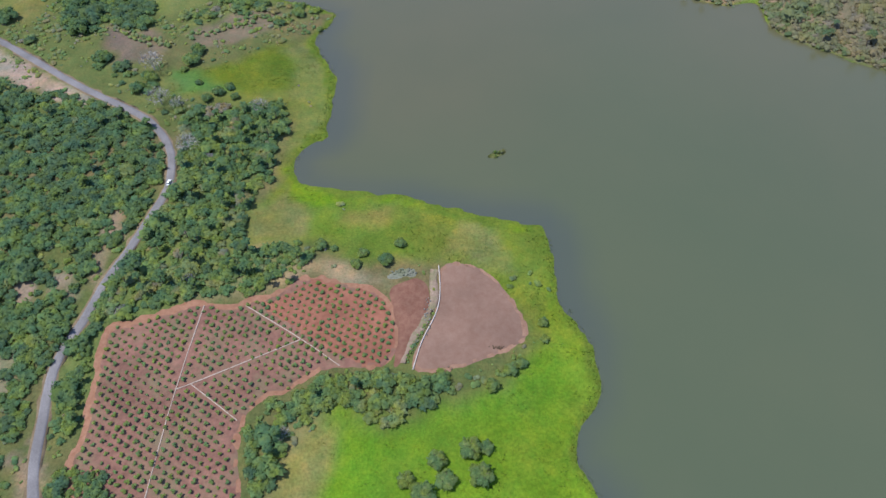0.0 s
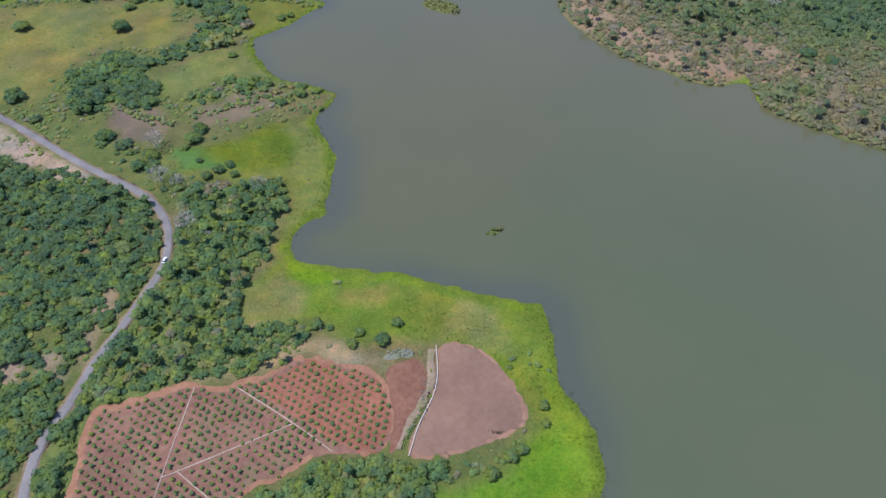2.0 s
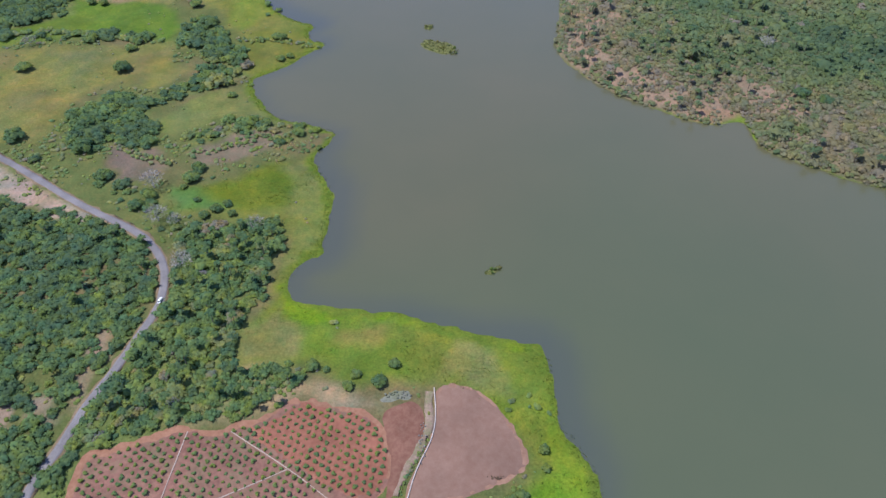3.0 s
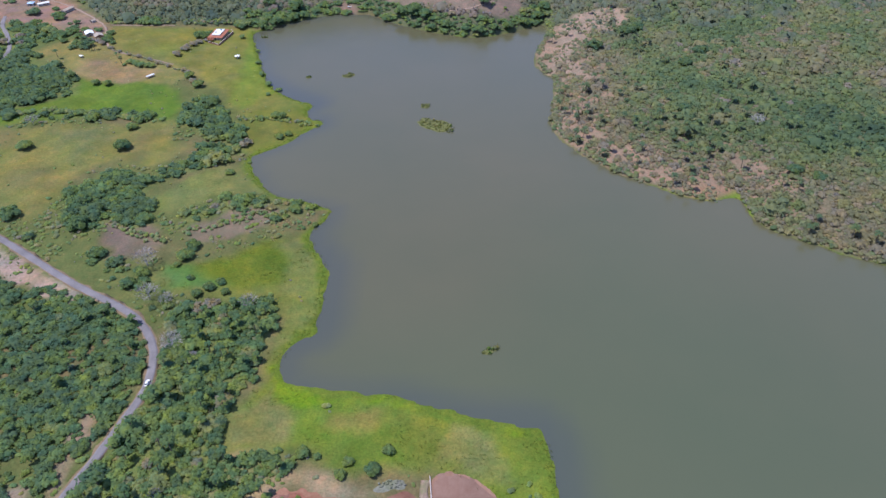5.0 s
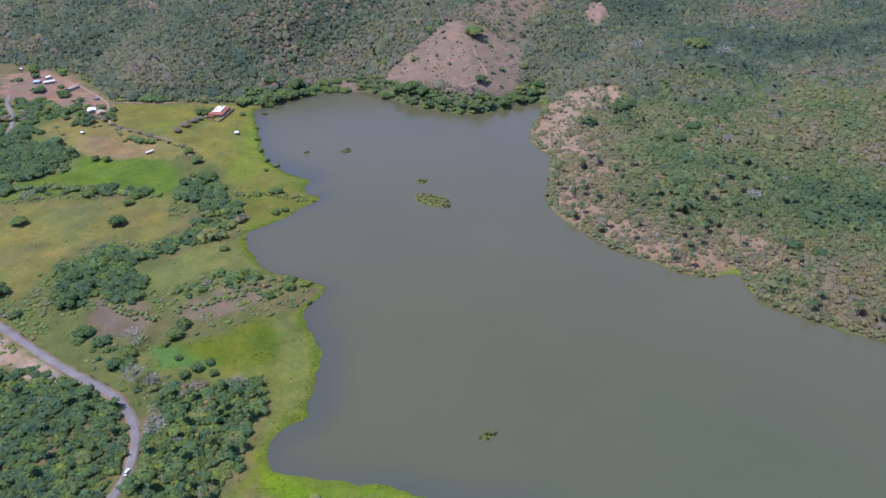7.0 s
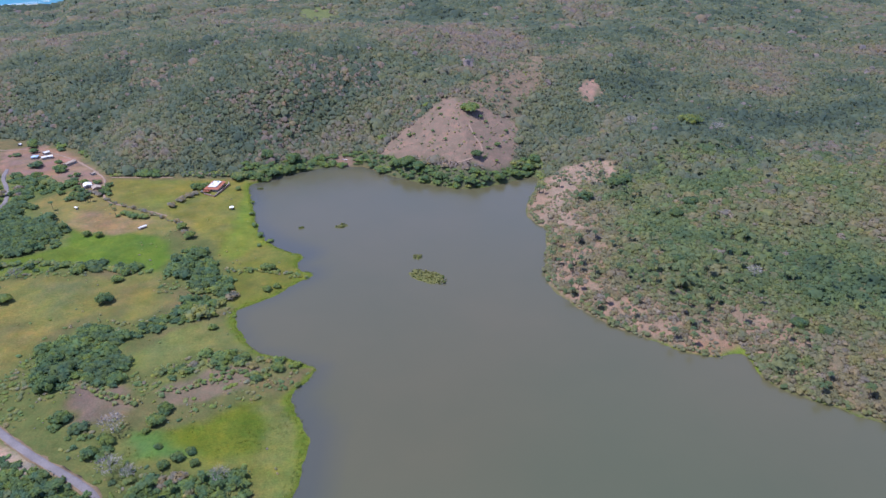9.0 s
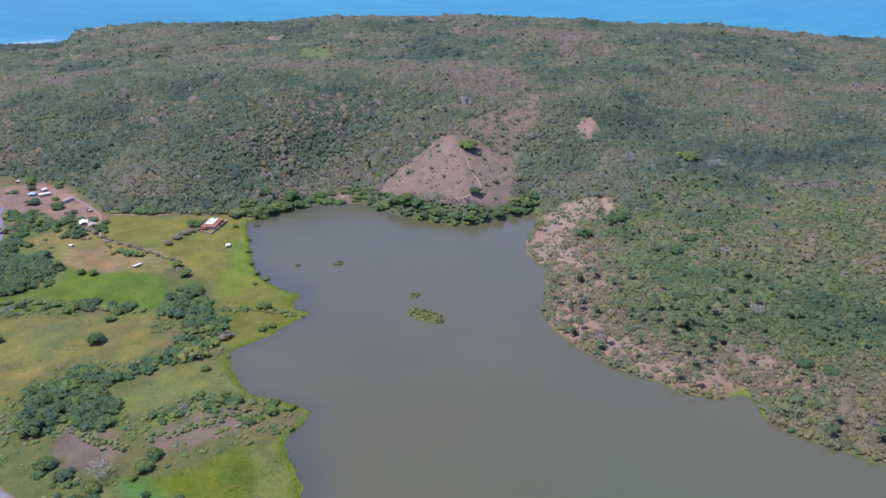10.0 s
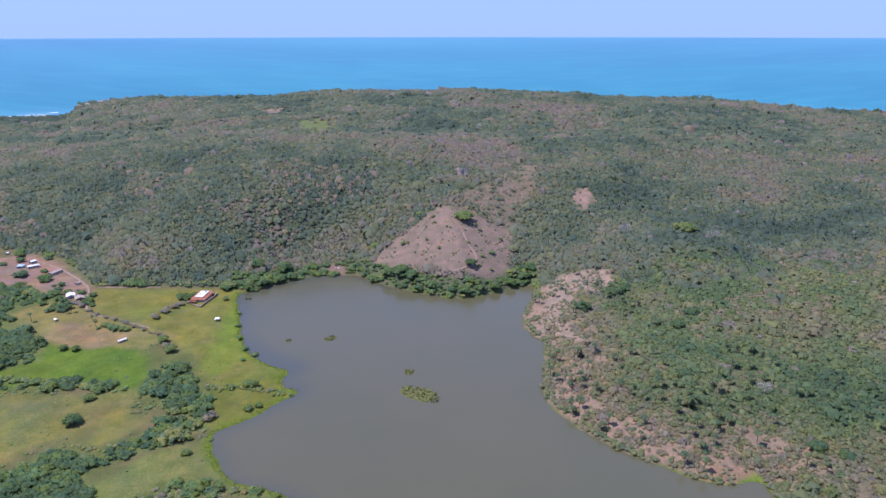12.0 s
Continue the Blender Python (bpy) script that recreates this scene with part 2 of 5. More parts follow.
ROAD_LINE = [(-470, 470), (-380, 427), (-295, 377), (-265, 357), (-231, 333), (-202, 316), (-179, 303), (-166, 290), (-156, 275), (-152, 259), (-151, 244), (-154, 230),
             (-158, 213), (-163, 196), (-167, 184), (-169, 173), (-171, 159), (-176, 145), (-176.5, 131), (-174, 117), (-172, 105), (-170.5, 95),
             (-168, 85), (-165, 78), (-160, 50), (-150, -40)]
TRACK_LINE = [(-425, 560), (-432, 620), (-440, 664), (-445, 702), (-469, 743), (-489, 769), (-500, 800)]
ORCHARD = [(-160, 159), (-149, 161), (-132, 167), (-119, 173), (-105, 170), (-94, 173), (-78, 178), (-71, 186), (-63, 187), (-45, 182), (-31, 180),
           (-24, 172), (-21, 163), (-18, 151), (-21, 139), (-30, 133), (-46, 137), (-57, 132), (-66, 122), (-76, 122), (-86, 109), (-85, 97),
           (-80, 78), (-76, 50), (-140, 48), (-150, 78), (-158, 88), (-155, 102), (-157, 123), (-159, 143)]
PLOT = [(-1, 193), (12, 194), (26, 187), (35, 171), (41, 159), (41, 151), (31, 144), (18, 139), (5, 134), (-10, 133), (-14, 139), (-9, 150), (-3, 164), (-1, 176)]
SMALL_PLOT = [(-26, 178), (-19, 183), (-9, 185), (-6, 179), (-5, 168), (-10, 158), (-14, 151), (-17, 139), (-22, 134), (-21, 148), (-22, 163), (-25, 172)]
CLEARING = [(-62, 822), (-34, 856), (-8, 868), (6, 892), (24, 914), (46, 902), (66, 904), (92, 882), (114, 888), (113, 850), (109, 820), (106, 789), (77, 766), (40, 768),
            (0, 788), (-32, 803)]
HIGH_CLEARING = [(95, 995), (169, 1026), (165, 978), (138, 953), (80, 912), (52, 939)]
SCAR = [(137, 749), (158, 768), (200, 774), (212, 760), (207, 730), (180, 713), (156, 697), (146, 660), (149, 620), (132, 616), (112, 641), (130, 680), (139, 725)]
SMALL_SCAR = [(217, 989), (245, 1006), (242, 958), (229, 932), (212, 947)]
LANDING = [(-111, 832), (-97, 830), (-87, 820), (-92, 811), (-106, 814)]
CAPE = [(205, 416), (216, 418), (228, 421), (230, 412), (228, 398), (230, 398), (233, 412), (231, 423), (216, 421)]
UPPER_ARM = [(78, 905), (120, 880), (142, 960), (172, 1035), (190, 1105), (162, 1112), (128, 1050), (98, 1000)]
HILL_MEADOW = [(-296, 1610), (-208, 1628), (-155, 1398), (-224, 1342)]
VILLAGE = [(-545, 862), (-510, 893), (-449, 855), (-369, 768), (-355, 717), (-385, 739), (-436, 766), (-504, 785)]
# woods on the low ground: outline, and how densely they stand
WOODS = [
    ([(-330, 380), (-278, 334), (-254, 325), (-228, 322), (-206, 311), (-182, 305), (-169, 291), (-159, 273), (-155, 256), (-158, 241), (-164, 221), (-171, 204), (-183, 199),
      (-260, 205), (-330, 260)], 1.0),
    ([(-260, 205), (-183, 199), (-171, 204), (-175, 187), (-175, 173), (-177, 155), (-179, 137), (-182, 118), (-184, 60), (-260, 60)], 0.95),
    ([(-154, 294), (-148, 309), (-124, 312), (-101, 317), (-91, 299), (-94, 268), (-97, 247), (-108, 221), (-98, 204), (-74, 207), (-68, 198),
      (-79, 184), (-95, 177), (-121, 174), (-132, 167), (-151, 162), (-160, 159), (-160, 137), (-157, 107), (-161, 97), (-168, 100), (-172, 118),
      (-171, 140), (-166, 159), (-163, 182), (-153, 210), (-148, 229), (-147, 256), (-150, 276)], 1.0),
    ([(-88, 107), (-78, 122), (-61, 125), (-52, 133), (-36, 136), (-21, 133), (5, 133), (7, 122), (-15, 113), (-29, 104), (-40, 117), (-50, 117),
      (-54, 107), (-66, 107), (-67, 97), (-71, 78), (-81, 78), (-84, 97)], 0.95),
    ([(-164, 84), (-156, 90), (-141, 88), (-134, 80), (-134, 60), (-164, 60)], 1.0),
    ([(-274, 424), (-252, 466), (-214, 442), (-197, 392), (-207, 382), (-229, 399), (-230, 379), (-250, 383)], 0.9),
    ([(-219, 451), (-199, 483), (-176, 500), (-226, 548), (-217, 591), (-188, 563), (-162, 528), (-153, 491), (-165, 474), (-192, 456), (-214, 442)], 0.85),
    ([(-179, 409), (-155, 426), (-126, 430), (-87, 415), (-83, 404), (-96, 396), (-112, 394), (-134, 405), (-157, 398), (-174, 390)], 0.55),
    ([(-600, 700), (-444, 671), (-412, 676), (-351, 631), (-331, 596), (-363, 577), (-385, 560), (-600, 560)], 0.95),
    ([(-385, 560), (-300, 566), (-240, 560), (-240, 548), (-300, 550), (-380, 540)], 0.45),
    ([(-560, 800), (-500, 780), (-430, 760), (-390, 735), (-420, 715), (-480, 700), (-600, 720)], 0.8),
    ([(-520, 750), (-470, 730), (-431, 735), (-420, 700), (-400, 680), (-440, 640), (-520, 640)], 0.9),
    ([(-400, 700), (-362, 705), (-345, 735), (-372, 752), (-395, 735)], 0.35),
    ([(-163, 182), (-157, 168), (-163, 150), (-164, 120), (-161, 100), (-167, 98), (-169, 118), (-173, 140), (-168, 165)], 1.0),
    ([(-330, 380), (-260, 380), (-200, 350), (-150, 318), (-150, 300), (-190, 318), (-300, 385)], 0.3),
]
# what covers the low ground: outline, colour, softness of the edge
COVERS = [
    ([(-54, 107), (-46, 122), (-25, 107), (-5, 117), (31, 130), (48, 150), (60, 162), (75, 155), (78, 125), (66, 106), (70, 70), (80, 0), (-60, 0)], (0.084, 0.14, 0.01), 9),
    ([(-108, 219), (-94, 247), (-89, 258), (-82, 256), (-56, 244), (0, 236), (51, 222), (62, 199), (62, 182), (70, 162), (43, 150), (28, 182), (0, 196), (-37, 193), (-65, 207), (-100, 204)], (0.089, 0.113, 0.017), 6),
    ([(-98, 379), (-84, 385), (-60, 338), (-60, 282), (-83, 260), (-94, 247), (-91, 296), (-108, 317), (-124, 312), (-169, 325), (-170, 344), (-125, 355)], (0.09, 0.098, 0.026), 5),
    ([(-174, 347), (-137, 344), (-124, 330), (-133, 321), (-162, 325)], (0.059, 0.112, 0.028), 4),
    ([(-150, 345), (-115, 368), (-98, 375), (-88, 350), (-100, 325), (-125, 325)], (0.077, 0.096, 0.01), 6),
    ([(-500, 560), (-400, 520), (-323, 534), (-228, 538), (-213, 500), (-191, 505), (-221, 466), (-255, 475), (-276, 450), (-277, 420), (-283, 396), (-330, 400), (-500, 480)], (0.11, 0.103, 0.033), 7),
    ([(-205, 427), (-165, 474), (-129, 445), (-122, 430), (-163, 427), (-186, 402), (-204, 409)], (0.097, 0.103, 0.033), 4),
    ([(-226, 389), (-194, 392), (-178, 372), (-181, 358), (-210, 354), (-222, 370)], (0.121, 0.083, 0.057), 4),
    ([(-500, 520), (-385, 560), (-334, 594), (-345, 631), (-312, 631), (-252, 617), (-226, 569), (-230, 547), (-307, 554), (-371, 534)], (0.066, 0.103, 0.014), 6),
    ([(-372, 767), (-255, 765), (-207, 768), (-190, 733), (-158, 629), (-110, 567), (-92, 535), (-155, 526), (-200, 604), (-264, 671), (-340, 703)], (0.112, 0.108, 0.026), 5),
    ([(-372, 767), (-340, 703), (-264, 671), (-225, 640), (-250, 615), (-350, 640), (-420, 690)], (0.132, 0.114, 0.039), 7),
    ([(-353, 642), (-353, 676), (-308, 665), (-269, 650), (-273, 630), (-298, 615), (-326, 624)], (0.143, 0.109, 0.055), 5),
    ([(-210, 768), (-190, 733), (-160, 642), (-150, 600), (-172, 568), (-188, 580), (-190, 642), (-196, 701)], (0.097, 0.121, 0.02), 5),
    ([(-160, 560), (-100, 585), (-88, 540), (-130, 495), (-155, 490), (-165, 530)], (0.09, 0.094, 0.02), 6),
    (VILLAGE, (0.171, 0.107, 0.080), 5),
    ([(-300, 371), (-271, 353), (-254, 342), (-232, 329), (-212, 317), (-216, 313), (-239, 321), (-255, 328), (-270, 335), (-290, 341)], (0.2, 0.152, 0.124), 3),
    ([(-95, 207), (-72, 203), (-66, 197), (-30, 185), (-26, 181), (-45, 181), (-64, 189), (-80, 178), (-100, 176), (-130, 172), (-130, 178)], (0.183, 0.139, 0.095), 4),
    ([(-60, 118), (-52, 106), (-52, 70), (-68, 70), (-66, 100)], (0.138, 0.124, 0.055), 8),
    ([(5, 230), (25, 222), (32, 200), (18, 198), (8, 205)], (0.126, 0.126, 0.044), 5),
    ([(-104, 367), (-83, 390), (-58, 340), (-58, 311), (-57, 282), (-77, 278), (-85, 247), (-92, 255), (-88, 287), (-88, 296), (-89, 332), (-97, 355)], (0.103, 0.109, 0.029), 4),
    ([(-106, 227), (-84, 240), (-67, 226), (-71, 211), (-100, 208)], (0.125, 0.115, 0.036), 5),
    ([(-55, 228), (-27, 230), (-30, 218), (-54, 219)], (0.13, 0.108, 0.03), 5),
    ([(6, 214), (35, 203), (37, 189), (20, 192), (3, 203)], (0.115, 0.12, 0.035), 4),
    ([(-54, 104), (-44, 107), (-43, 90), (-51, 78), (-65, 78), (-63, 97)], (0.122, 0.118, 0.04), 7),
    ([(57, 182), (66, 164), (78, 144), (78, 124), (61, 111), (55, 116), (59, 135), (49, 162)], (0.098, 0.142, 0.012), 5),
    ([(-90, 262), (-82, 262), (-79, 262), (-63, 254), (-41, 251), (-20, 246), (-28, 238), (-43, 234), (-68, 234), (-78, 239), (-84, 250)], (0.1, 0.147, 0.008), 2.5),
    ([(-20, 248), (1, 242), (28, 233), (52, 226), (64, 216), (53, 214), (27, 220), (1, 229), (-20, 235)], (0.104, 0.15, 0.009), 2.5),
    ([(-200, 96), (-177, 98), (-178, 105), (-173, 107), (-162, 90), (-158, 70), (-171, 70), (-177, 90), (-200, 92)], (0.16, 0.115, 0.085), 2),
    ([(-179, 206), (-173, 206), (-169, 187), (-174, 180)], (0.17, 0.12, 0.075), 2),
    ([(-176, 230), (-165, 231), (-168, 213), (-176, 213)], (0.17, 0.125, 0.085), 2),
    ([(-197, 190), (-181, 192), (-180, 175), (-196, 174)], (0.165, 0.125, 0.09), 3),
    ([(-212, 186), (-202, 187), (-196, 160), (-204, 160)], (0.165, 0.125, 0.09), 3),
    ([(-210, 142), (-195, 142), (-190, 120), (-205, 120)], (0.15, 0.12, 0.08), 3),
]


MORE_COVERS = [
    ([(-172, 384), (-145, 408), (-115, 411), (-109, 392), (-138, 374), (-162, 366)], (0.125, 0.094, 0.066), 4),
    ([(194, 434), (210, 433), (221, 428), (208, 421), (195, 420)], (0.185, 0.115, 0.075), 3),
    ([(-430, 1790), (-360, 1860), (-330, 1800), (-380, 1740)], (0.16, 0.115, 0.09), 8),
]
# the last ridge before the sea, and the coast behind it
CREST_X = (-1500, -1120, -1085, -1053, -861, -656, -467, -293, -86, 87, 261, 436, 471, 507, 666, 843, 969, 1150, 1224, 1455, 1900)
CREST_Z = (12, 14, 22, 54, 74, 73, 80, 95, 94, 97, 92, 86, 90, 76, 70, 69, 57, 43, 28, 17, 14)
COAST_X = (-1700, -1418, -1345, -1260, -1060, 1150, 1290, 1419, 1520, 1622, 1900)
COAST_Y = (2150, 2335, 2450, 2440, 2330, 2330, 2470, 2484, 2447, 2392, 2320)


def height(x, y):
    """The lie of the land over the water."""
    x, y = np.asarray(x, float), np.asarray(y, float)
    d = -depth_in(x, y, LAKE_LINE) + 1.8 * value_noise(x, y, 11, 3) + 1.0 * value_noise(x, y, 5, 4)
    low = np.where(d > 0, 1.8 * (1 - np.exp(-np.maximum(d, 0) / 16)) + 0.008 * np.clip(d, 0, 400) + 0.12, np.maximum(d * 0.25, -4))
    low = low + np.where(d > 6, 0.35 * value_noise(x, y, 22, 5), 0)
    u = np.maximum(depth_in(x, y, UPLAND), 0)
    run = 130 + 330 * smooth(0, 1, ((x - 50) - (y - 750) * 0.6) / 200)
    up = 78 * (1 - np.exp(-u / run))
    up = up + 30 * np.exp(-((x + 250) ** 2 / 330 ** 2 + (y - 1130) ** 2 / 230 ** 2)) * smooth(0, 160, u) + 20 * np.exp(-((x - 275) ** 2 + (y - 800) ** 2) / 85 ** 2)
    up = up - 22 * np.exp(-((x - 175) ** 2 / 70 ** 2 + (y - 900) ** 2 / 130 ** 2)) * smooth(20, 120, u)
    up = up * (1 - 0.75 * np.exp(-((x + 150) / 75) ** 2 - ((y - 840) / 60) ** 2))
    up = up + smooth(20, 220, u) * (6 * value_noise(x, y, 170, 6) + 3 * value_noise(x, y, 60, 7))
    up = up - 9 * np.exp(-((y - 1480) / 130) ** 2) - 6 * smooth(1650, 2150, y) + smooth(1500, 1900, y) * 7 * value_noise(x, y, 330, 8)
    slant = x / np.maximum(y, 900.0)
    crest = np.interp(slant * 2150, CREST_X, CREST_Z) + 3 * value_noise(x, y, 140, 8)
    w = smooth(1450, 2050, y)
    side = 1 - 0.12 * smooth(0.2, 0.45, -slant) - 0.6 * smooth(0.485, 0.525, -slant) - 0.62 * smooth(0.33, 0.62, slant)
    up = up * (1 - smooth(1250, 1800, y) * (1 - side))
    up = up * (1 - w) + crest * w
    shore = np.interp(x, COAST_X, COAST_Y) + 16 * value_noise(x, y * 0, 190, 9) + 8 * value_noise(x, y * 0, 60, 10)
    land = low + np.where(u > 0, up, 0)
    drop = smooth(0, 110, shore - y) * (1 - 0.8 * smooth(2190, 2330, y))
    return np.where(y > 1500, land * drop - 8 * (1 - smooth(-60, 20, shore - y)), land)


def ground_at(x, y):
    return float(height(np.array([x]), np.array([y]))[0])


def mesh_from(name, verts, faces, mat, smooth_faces=False):
    """A mesh from arrays of places and of corner indices (all faces with the same number of corners)."""
    me = bpy.data.meshes.new(name)
    verts, faces = np.asarray(verts, np.float32), np.asarray(faces, np.int32)
    n = faces.shape[1]
    me.vertices.add(len(verts))
    me.vertices.foreach_set("co", verts.ravel())
    me.loops.add(faces.size)
    me.loops.foreach_set("vertex_index", faces.ravel())
    me.polygons.add(len(faces))
    me.polygons.foreach_set("loop_start", np.arange(0, faces.size, n, dtype=np.int32))
    me.update(calc_edges=True)
    me.polygons.foreach_set("use_smooth", np.full(len(faces), smooth_faces))
    me.materials.append(mat)
    return me


def tone_of(me, values):
    a = me.attributes.new("tone", "FLOAT", "POINT")
    a.data.foreach_set("value", np.asarray(values, np.float32))


# ---- ground, water ----
def steps(*parts):
    out = []
    for a, b_, s in parts:
        out.append(np.arange(a, b_, s))
    return np.concatenate(out)


gx = steps((-2600, -560, 40), (-560, -340, 8), (-340, 120, 3), (120, 300, 5), (300, 620, 10), (620, 2600.1, 40))
gy = steps((-300, 60, 20), (60, 440, 3), (440, 860, 5), (860, 1100, 10), (1100, 2200, 30), (2200, 2560, 12))
X, Y = np.meshgrid(gx, gy)
X, Y = X.ravel(), Y.ravel()
Z = height(X, Y)
idx = np.arange(len(X)).reshape(len(gy), len(gx))
quads = np.stack([idx[:-1, :-1], idx[:-1, 1:], idx[1:, 1:], idx[1:, :-1]], -1).reshape(-1, 4)
ground_mesh = mesh_from("ground", np.stack([X, Y, Z], -1), quads, GROUND, True)


def cover_colours(x, y):
    wob = 3.5 * value_noise(x, y, 14, 21) + 2.0 * value_noise(x, y, 6, 22)
    base = np.array((0.075, 0.083, 0.028))[None] * np.ones((len(x), 1))
    dry = smooth(-0.2, 0.6, value_noise(x, y, 45, 23))[:, None]
    base = base * (1 - dry) + np.array((0.100, 0.082, 0.040)) * dry
    for poly, colour, soft in COVERS:
        w = smooth(-soft, soft, depth_in(x, y, poly) + wob)[:, None]
        patch = np.stack([1 + 0.12 * value_noise(x, y, 20, 24) + 0.13 * value_noise(x, y, 32, 27), 1 + 0.13 * value_noise(x, y, 20, 24), 1 + 0.2 * value_noise(x, y, 9, 28)], -1)
        base = base * (1 - w) + np.array(colour) * patch * w
    for poly, k in WOODS[2:3] + WOODS[4:]:
        w = smooth(-3, 4, depth_in(x, y, poly) + wob)[:, None] * 0.75 * k
        base = base * (1 - w) + np.array((0.09, 0.112, 0.034)) * w
    u = depth_in(x, y, UPLAND)
    w = smooth(-4, 6, u + wob)[:, None]
    soil = np.array((0.075, 0.08, 0.046))[None] * np.ones((len(x), 1))
    base = base * (1 - w) + soil * w
    bank = (smooth(90, 26, u + 25 * value_noise(x, y, 30, 25)) * (x > 95) * (y < 760) * smooth(0, 3, u) * (0.4 + 0.6 * smooth(375, 430, y)))[:, None]
    base = base * (1 - bank) + np.array((0.172, 0.118, 0.086)) * bank
    for poly, colour in ((CLEARING, (0.15, 0.108, 0.085)), (UPPER_ARM, (0.125, 0.1, 0.07)), (HIGH_CLEARING, (0.14, 0.104, 0.076)), (SCAR, (0.188, 0.136, 0.106)), (SMALL_SCAR, (0.190, 0.126, 0.100)),
                         (HILL_MEADOW, (0.09, 0.106, 0.042)), (LANDING, (0.15, 0.098, 0.075)), (CAPE, (0.095, 0.128, 0.02))):
        w = smooth(-4, 4, depth_in(x, y, poly) + 2 * wob)[:, None]
        base = base * (1 - w) + np.array(colour) * w
    for poly, colour, soft in MORE_COVERS:
        w = smooth(-soft, soft, depth_in(x, y, poly) + wob)[:, None]
        base = base * (1 - w) + np.array(colour) * w
    fringe = (smooth(7, 2, -depth_in(x, y, LAKE_LINE) + wob) * (u < 0) * ((x < 95) | (y < 440)) * ((y < 745) | (x < -185)))[:, None]
    base = base * (1 - fringe) + np.array((0.079, 0.106, 0.014)) * fringe
    beach = ((y > 2000) & (height(x, y) < 6))[:, None]
    return np.where(beach, np.array((0.42, 0.39, 0.35)), base)


colours = cover_colours(X, Y)
ca = ground_mesh.color_attributes.new("cover", "FLOAT_COLOR", "POINT")
ca.data.foreach_set("color", np.concatenate([colours, np.ones((len(X), 1))], 1).astype(np.float32).ravel())
tagged(new("ground", ground_mesh), "farmland, scrub and wooded hills round a lake", "ground", kind="structure")

lx, ly = np.meshgrid(np.arange(-230, 761, 9.0), np.arange(-120, 861, 9.0))
li = np.arange(lx.size).reshape(lx.shape)
lx, ly = lx.ravel(), ly.ravel()
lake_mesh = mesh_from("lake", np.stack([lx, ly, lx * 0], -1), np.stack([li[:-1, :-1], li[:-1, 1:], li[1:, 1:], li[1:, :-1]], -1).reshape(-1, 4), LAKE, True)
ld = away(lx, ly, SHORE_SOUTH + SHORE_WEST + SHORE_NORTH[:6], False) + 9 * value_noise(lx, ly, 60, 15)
# strongest at the southern, western and northern shores, gone within some twenty metres
shore_band = lake_mesh.attributes.new("shore_band", "FLOAT", "POINT")
shore_band.data.foreach_set("value", (smooth(22, 0, ld) * 0.6).astype(np.float32))
# the water colour turns from green to brown towards the far end
browner = lake_mesh.attributes.new("browner", "FLOAT", "POINT")
browner.data.foreach_set("value", smooth(40, 460, ly - 0.35 * lx + 70 * value_noise(lx, ly, 120, 16)).astype(np.float32))
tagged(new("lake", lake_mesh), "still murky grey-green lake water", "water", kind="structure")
sy = np.concatenate([np.arange(2150, 2950, 160), np.linspace(2950, 4990, 36)])
sz = 234 * (1 - (1 - np.maximum(sy - 2950, 0) / 2040) ** 1.7)
sx = np.linspace(-1, 1, 41)
# the sea bends round the place, so that its edge lies level all round
sa = sx * radians(62)
SV = np.array([(r * math.sin(a), r * math.cos(a), h) for r, h in zip(sy, sz) for a in sa])
si = np.arange(len(SV)).reshape(len(sy), len(sa))
sea_mesh = mesh_from("sea", SV, np.stack([si[:-1, :-1], si[:-1, 1:], si[1:, 1:], si[1:, :-1]], -1).reshape(-1, 4), SEA, True)
tagged(new("sea", sea_mesh), "blue open sea beyond the wooded hills", "sea", kind="structure")


def surf(x0, x1, label):
    """Lines of white breakers along the beach."""
    FOAM = rough_stuff("foam", (0.5, 0.55, 0.58), (0.8, 0.82, 0.82), 0.05, rough=0.7, coarse=0.01)
    x = np.arange(x0, x1, 6.0)
    V, F = [], []
    for line in range(3):
        wide = np.clip(3 + 7 * value_noise(x, x * 0 + line * 50, 45, 12), 0.2, 30)
        y = np.interp(x, COAST_X, COAST_Y) + 16 * value_noise(x, x * 0, 190, 9) + 8 * value_noise(x, x * 0, 60, 10) + 2 + line * 26
        base = len(V) // 2 * 2
        for k in range(len(x)):
            V += [(x[k], y[k] - wide[k], 1.0), (x[k], y[k] + wide[k], 1.0)]
        F += [(base + 2 * k, base + 2 * k + 2, base + 2 * k + 3, base + 2 * k + 1) for k in range(len(x) - 1)]
    return tagged(new("surf", mesh_from("surf", V, F, FOAM, True)), label, "surf", kind="structure")


surf(-1560, -1310, "white surf along the beach beside the headland")
surf(1235, 1900, "thin white surf line on the far beach")


# ---- plants ----
rng = np.random.default_rng(7)

def dome(sides, r):
    """A lumpy dome of radius 1, open below: a tip, a shoulder and a skirt."""
    v = [(r.uniform(-0.15, 0.15), r.uniform(-0.15, 0.15), r.uniform(0.88, 1.1))]
    for ring, (tilt, off) in enumerate(((0.9, 0.0), (1.85, 0.5))):
        for k in range(sides):
            a, q = (k + off) * 2 * math.pi / sides, r.uniform(0.8, 1.18)
            v.append((q * math.sin(tilt) * math.cos(a), q * math.sin(tilt) * math.sin(a), q * math.cos(tilt)))
    f = []
    for k in range(sides):
        a, b_ = 1 + k, 1 + (k + 1) % sides
        f += [(0, a, b_), (a, a + sides, b_), (b_, a + sides, b_ + sides)]
    return np.array(v), np.array(f)


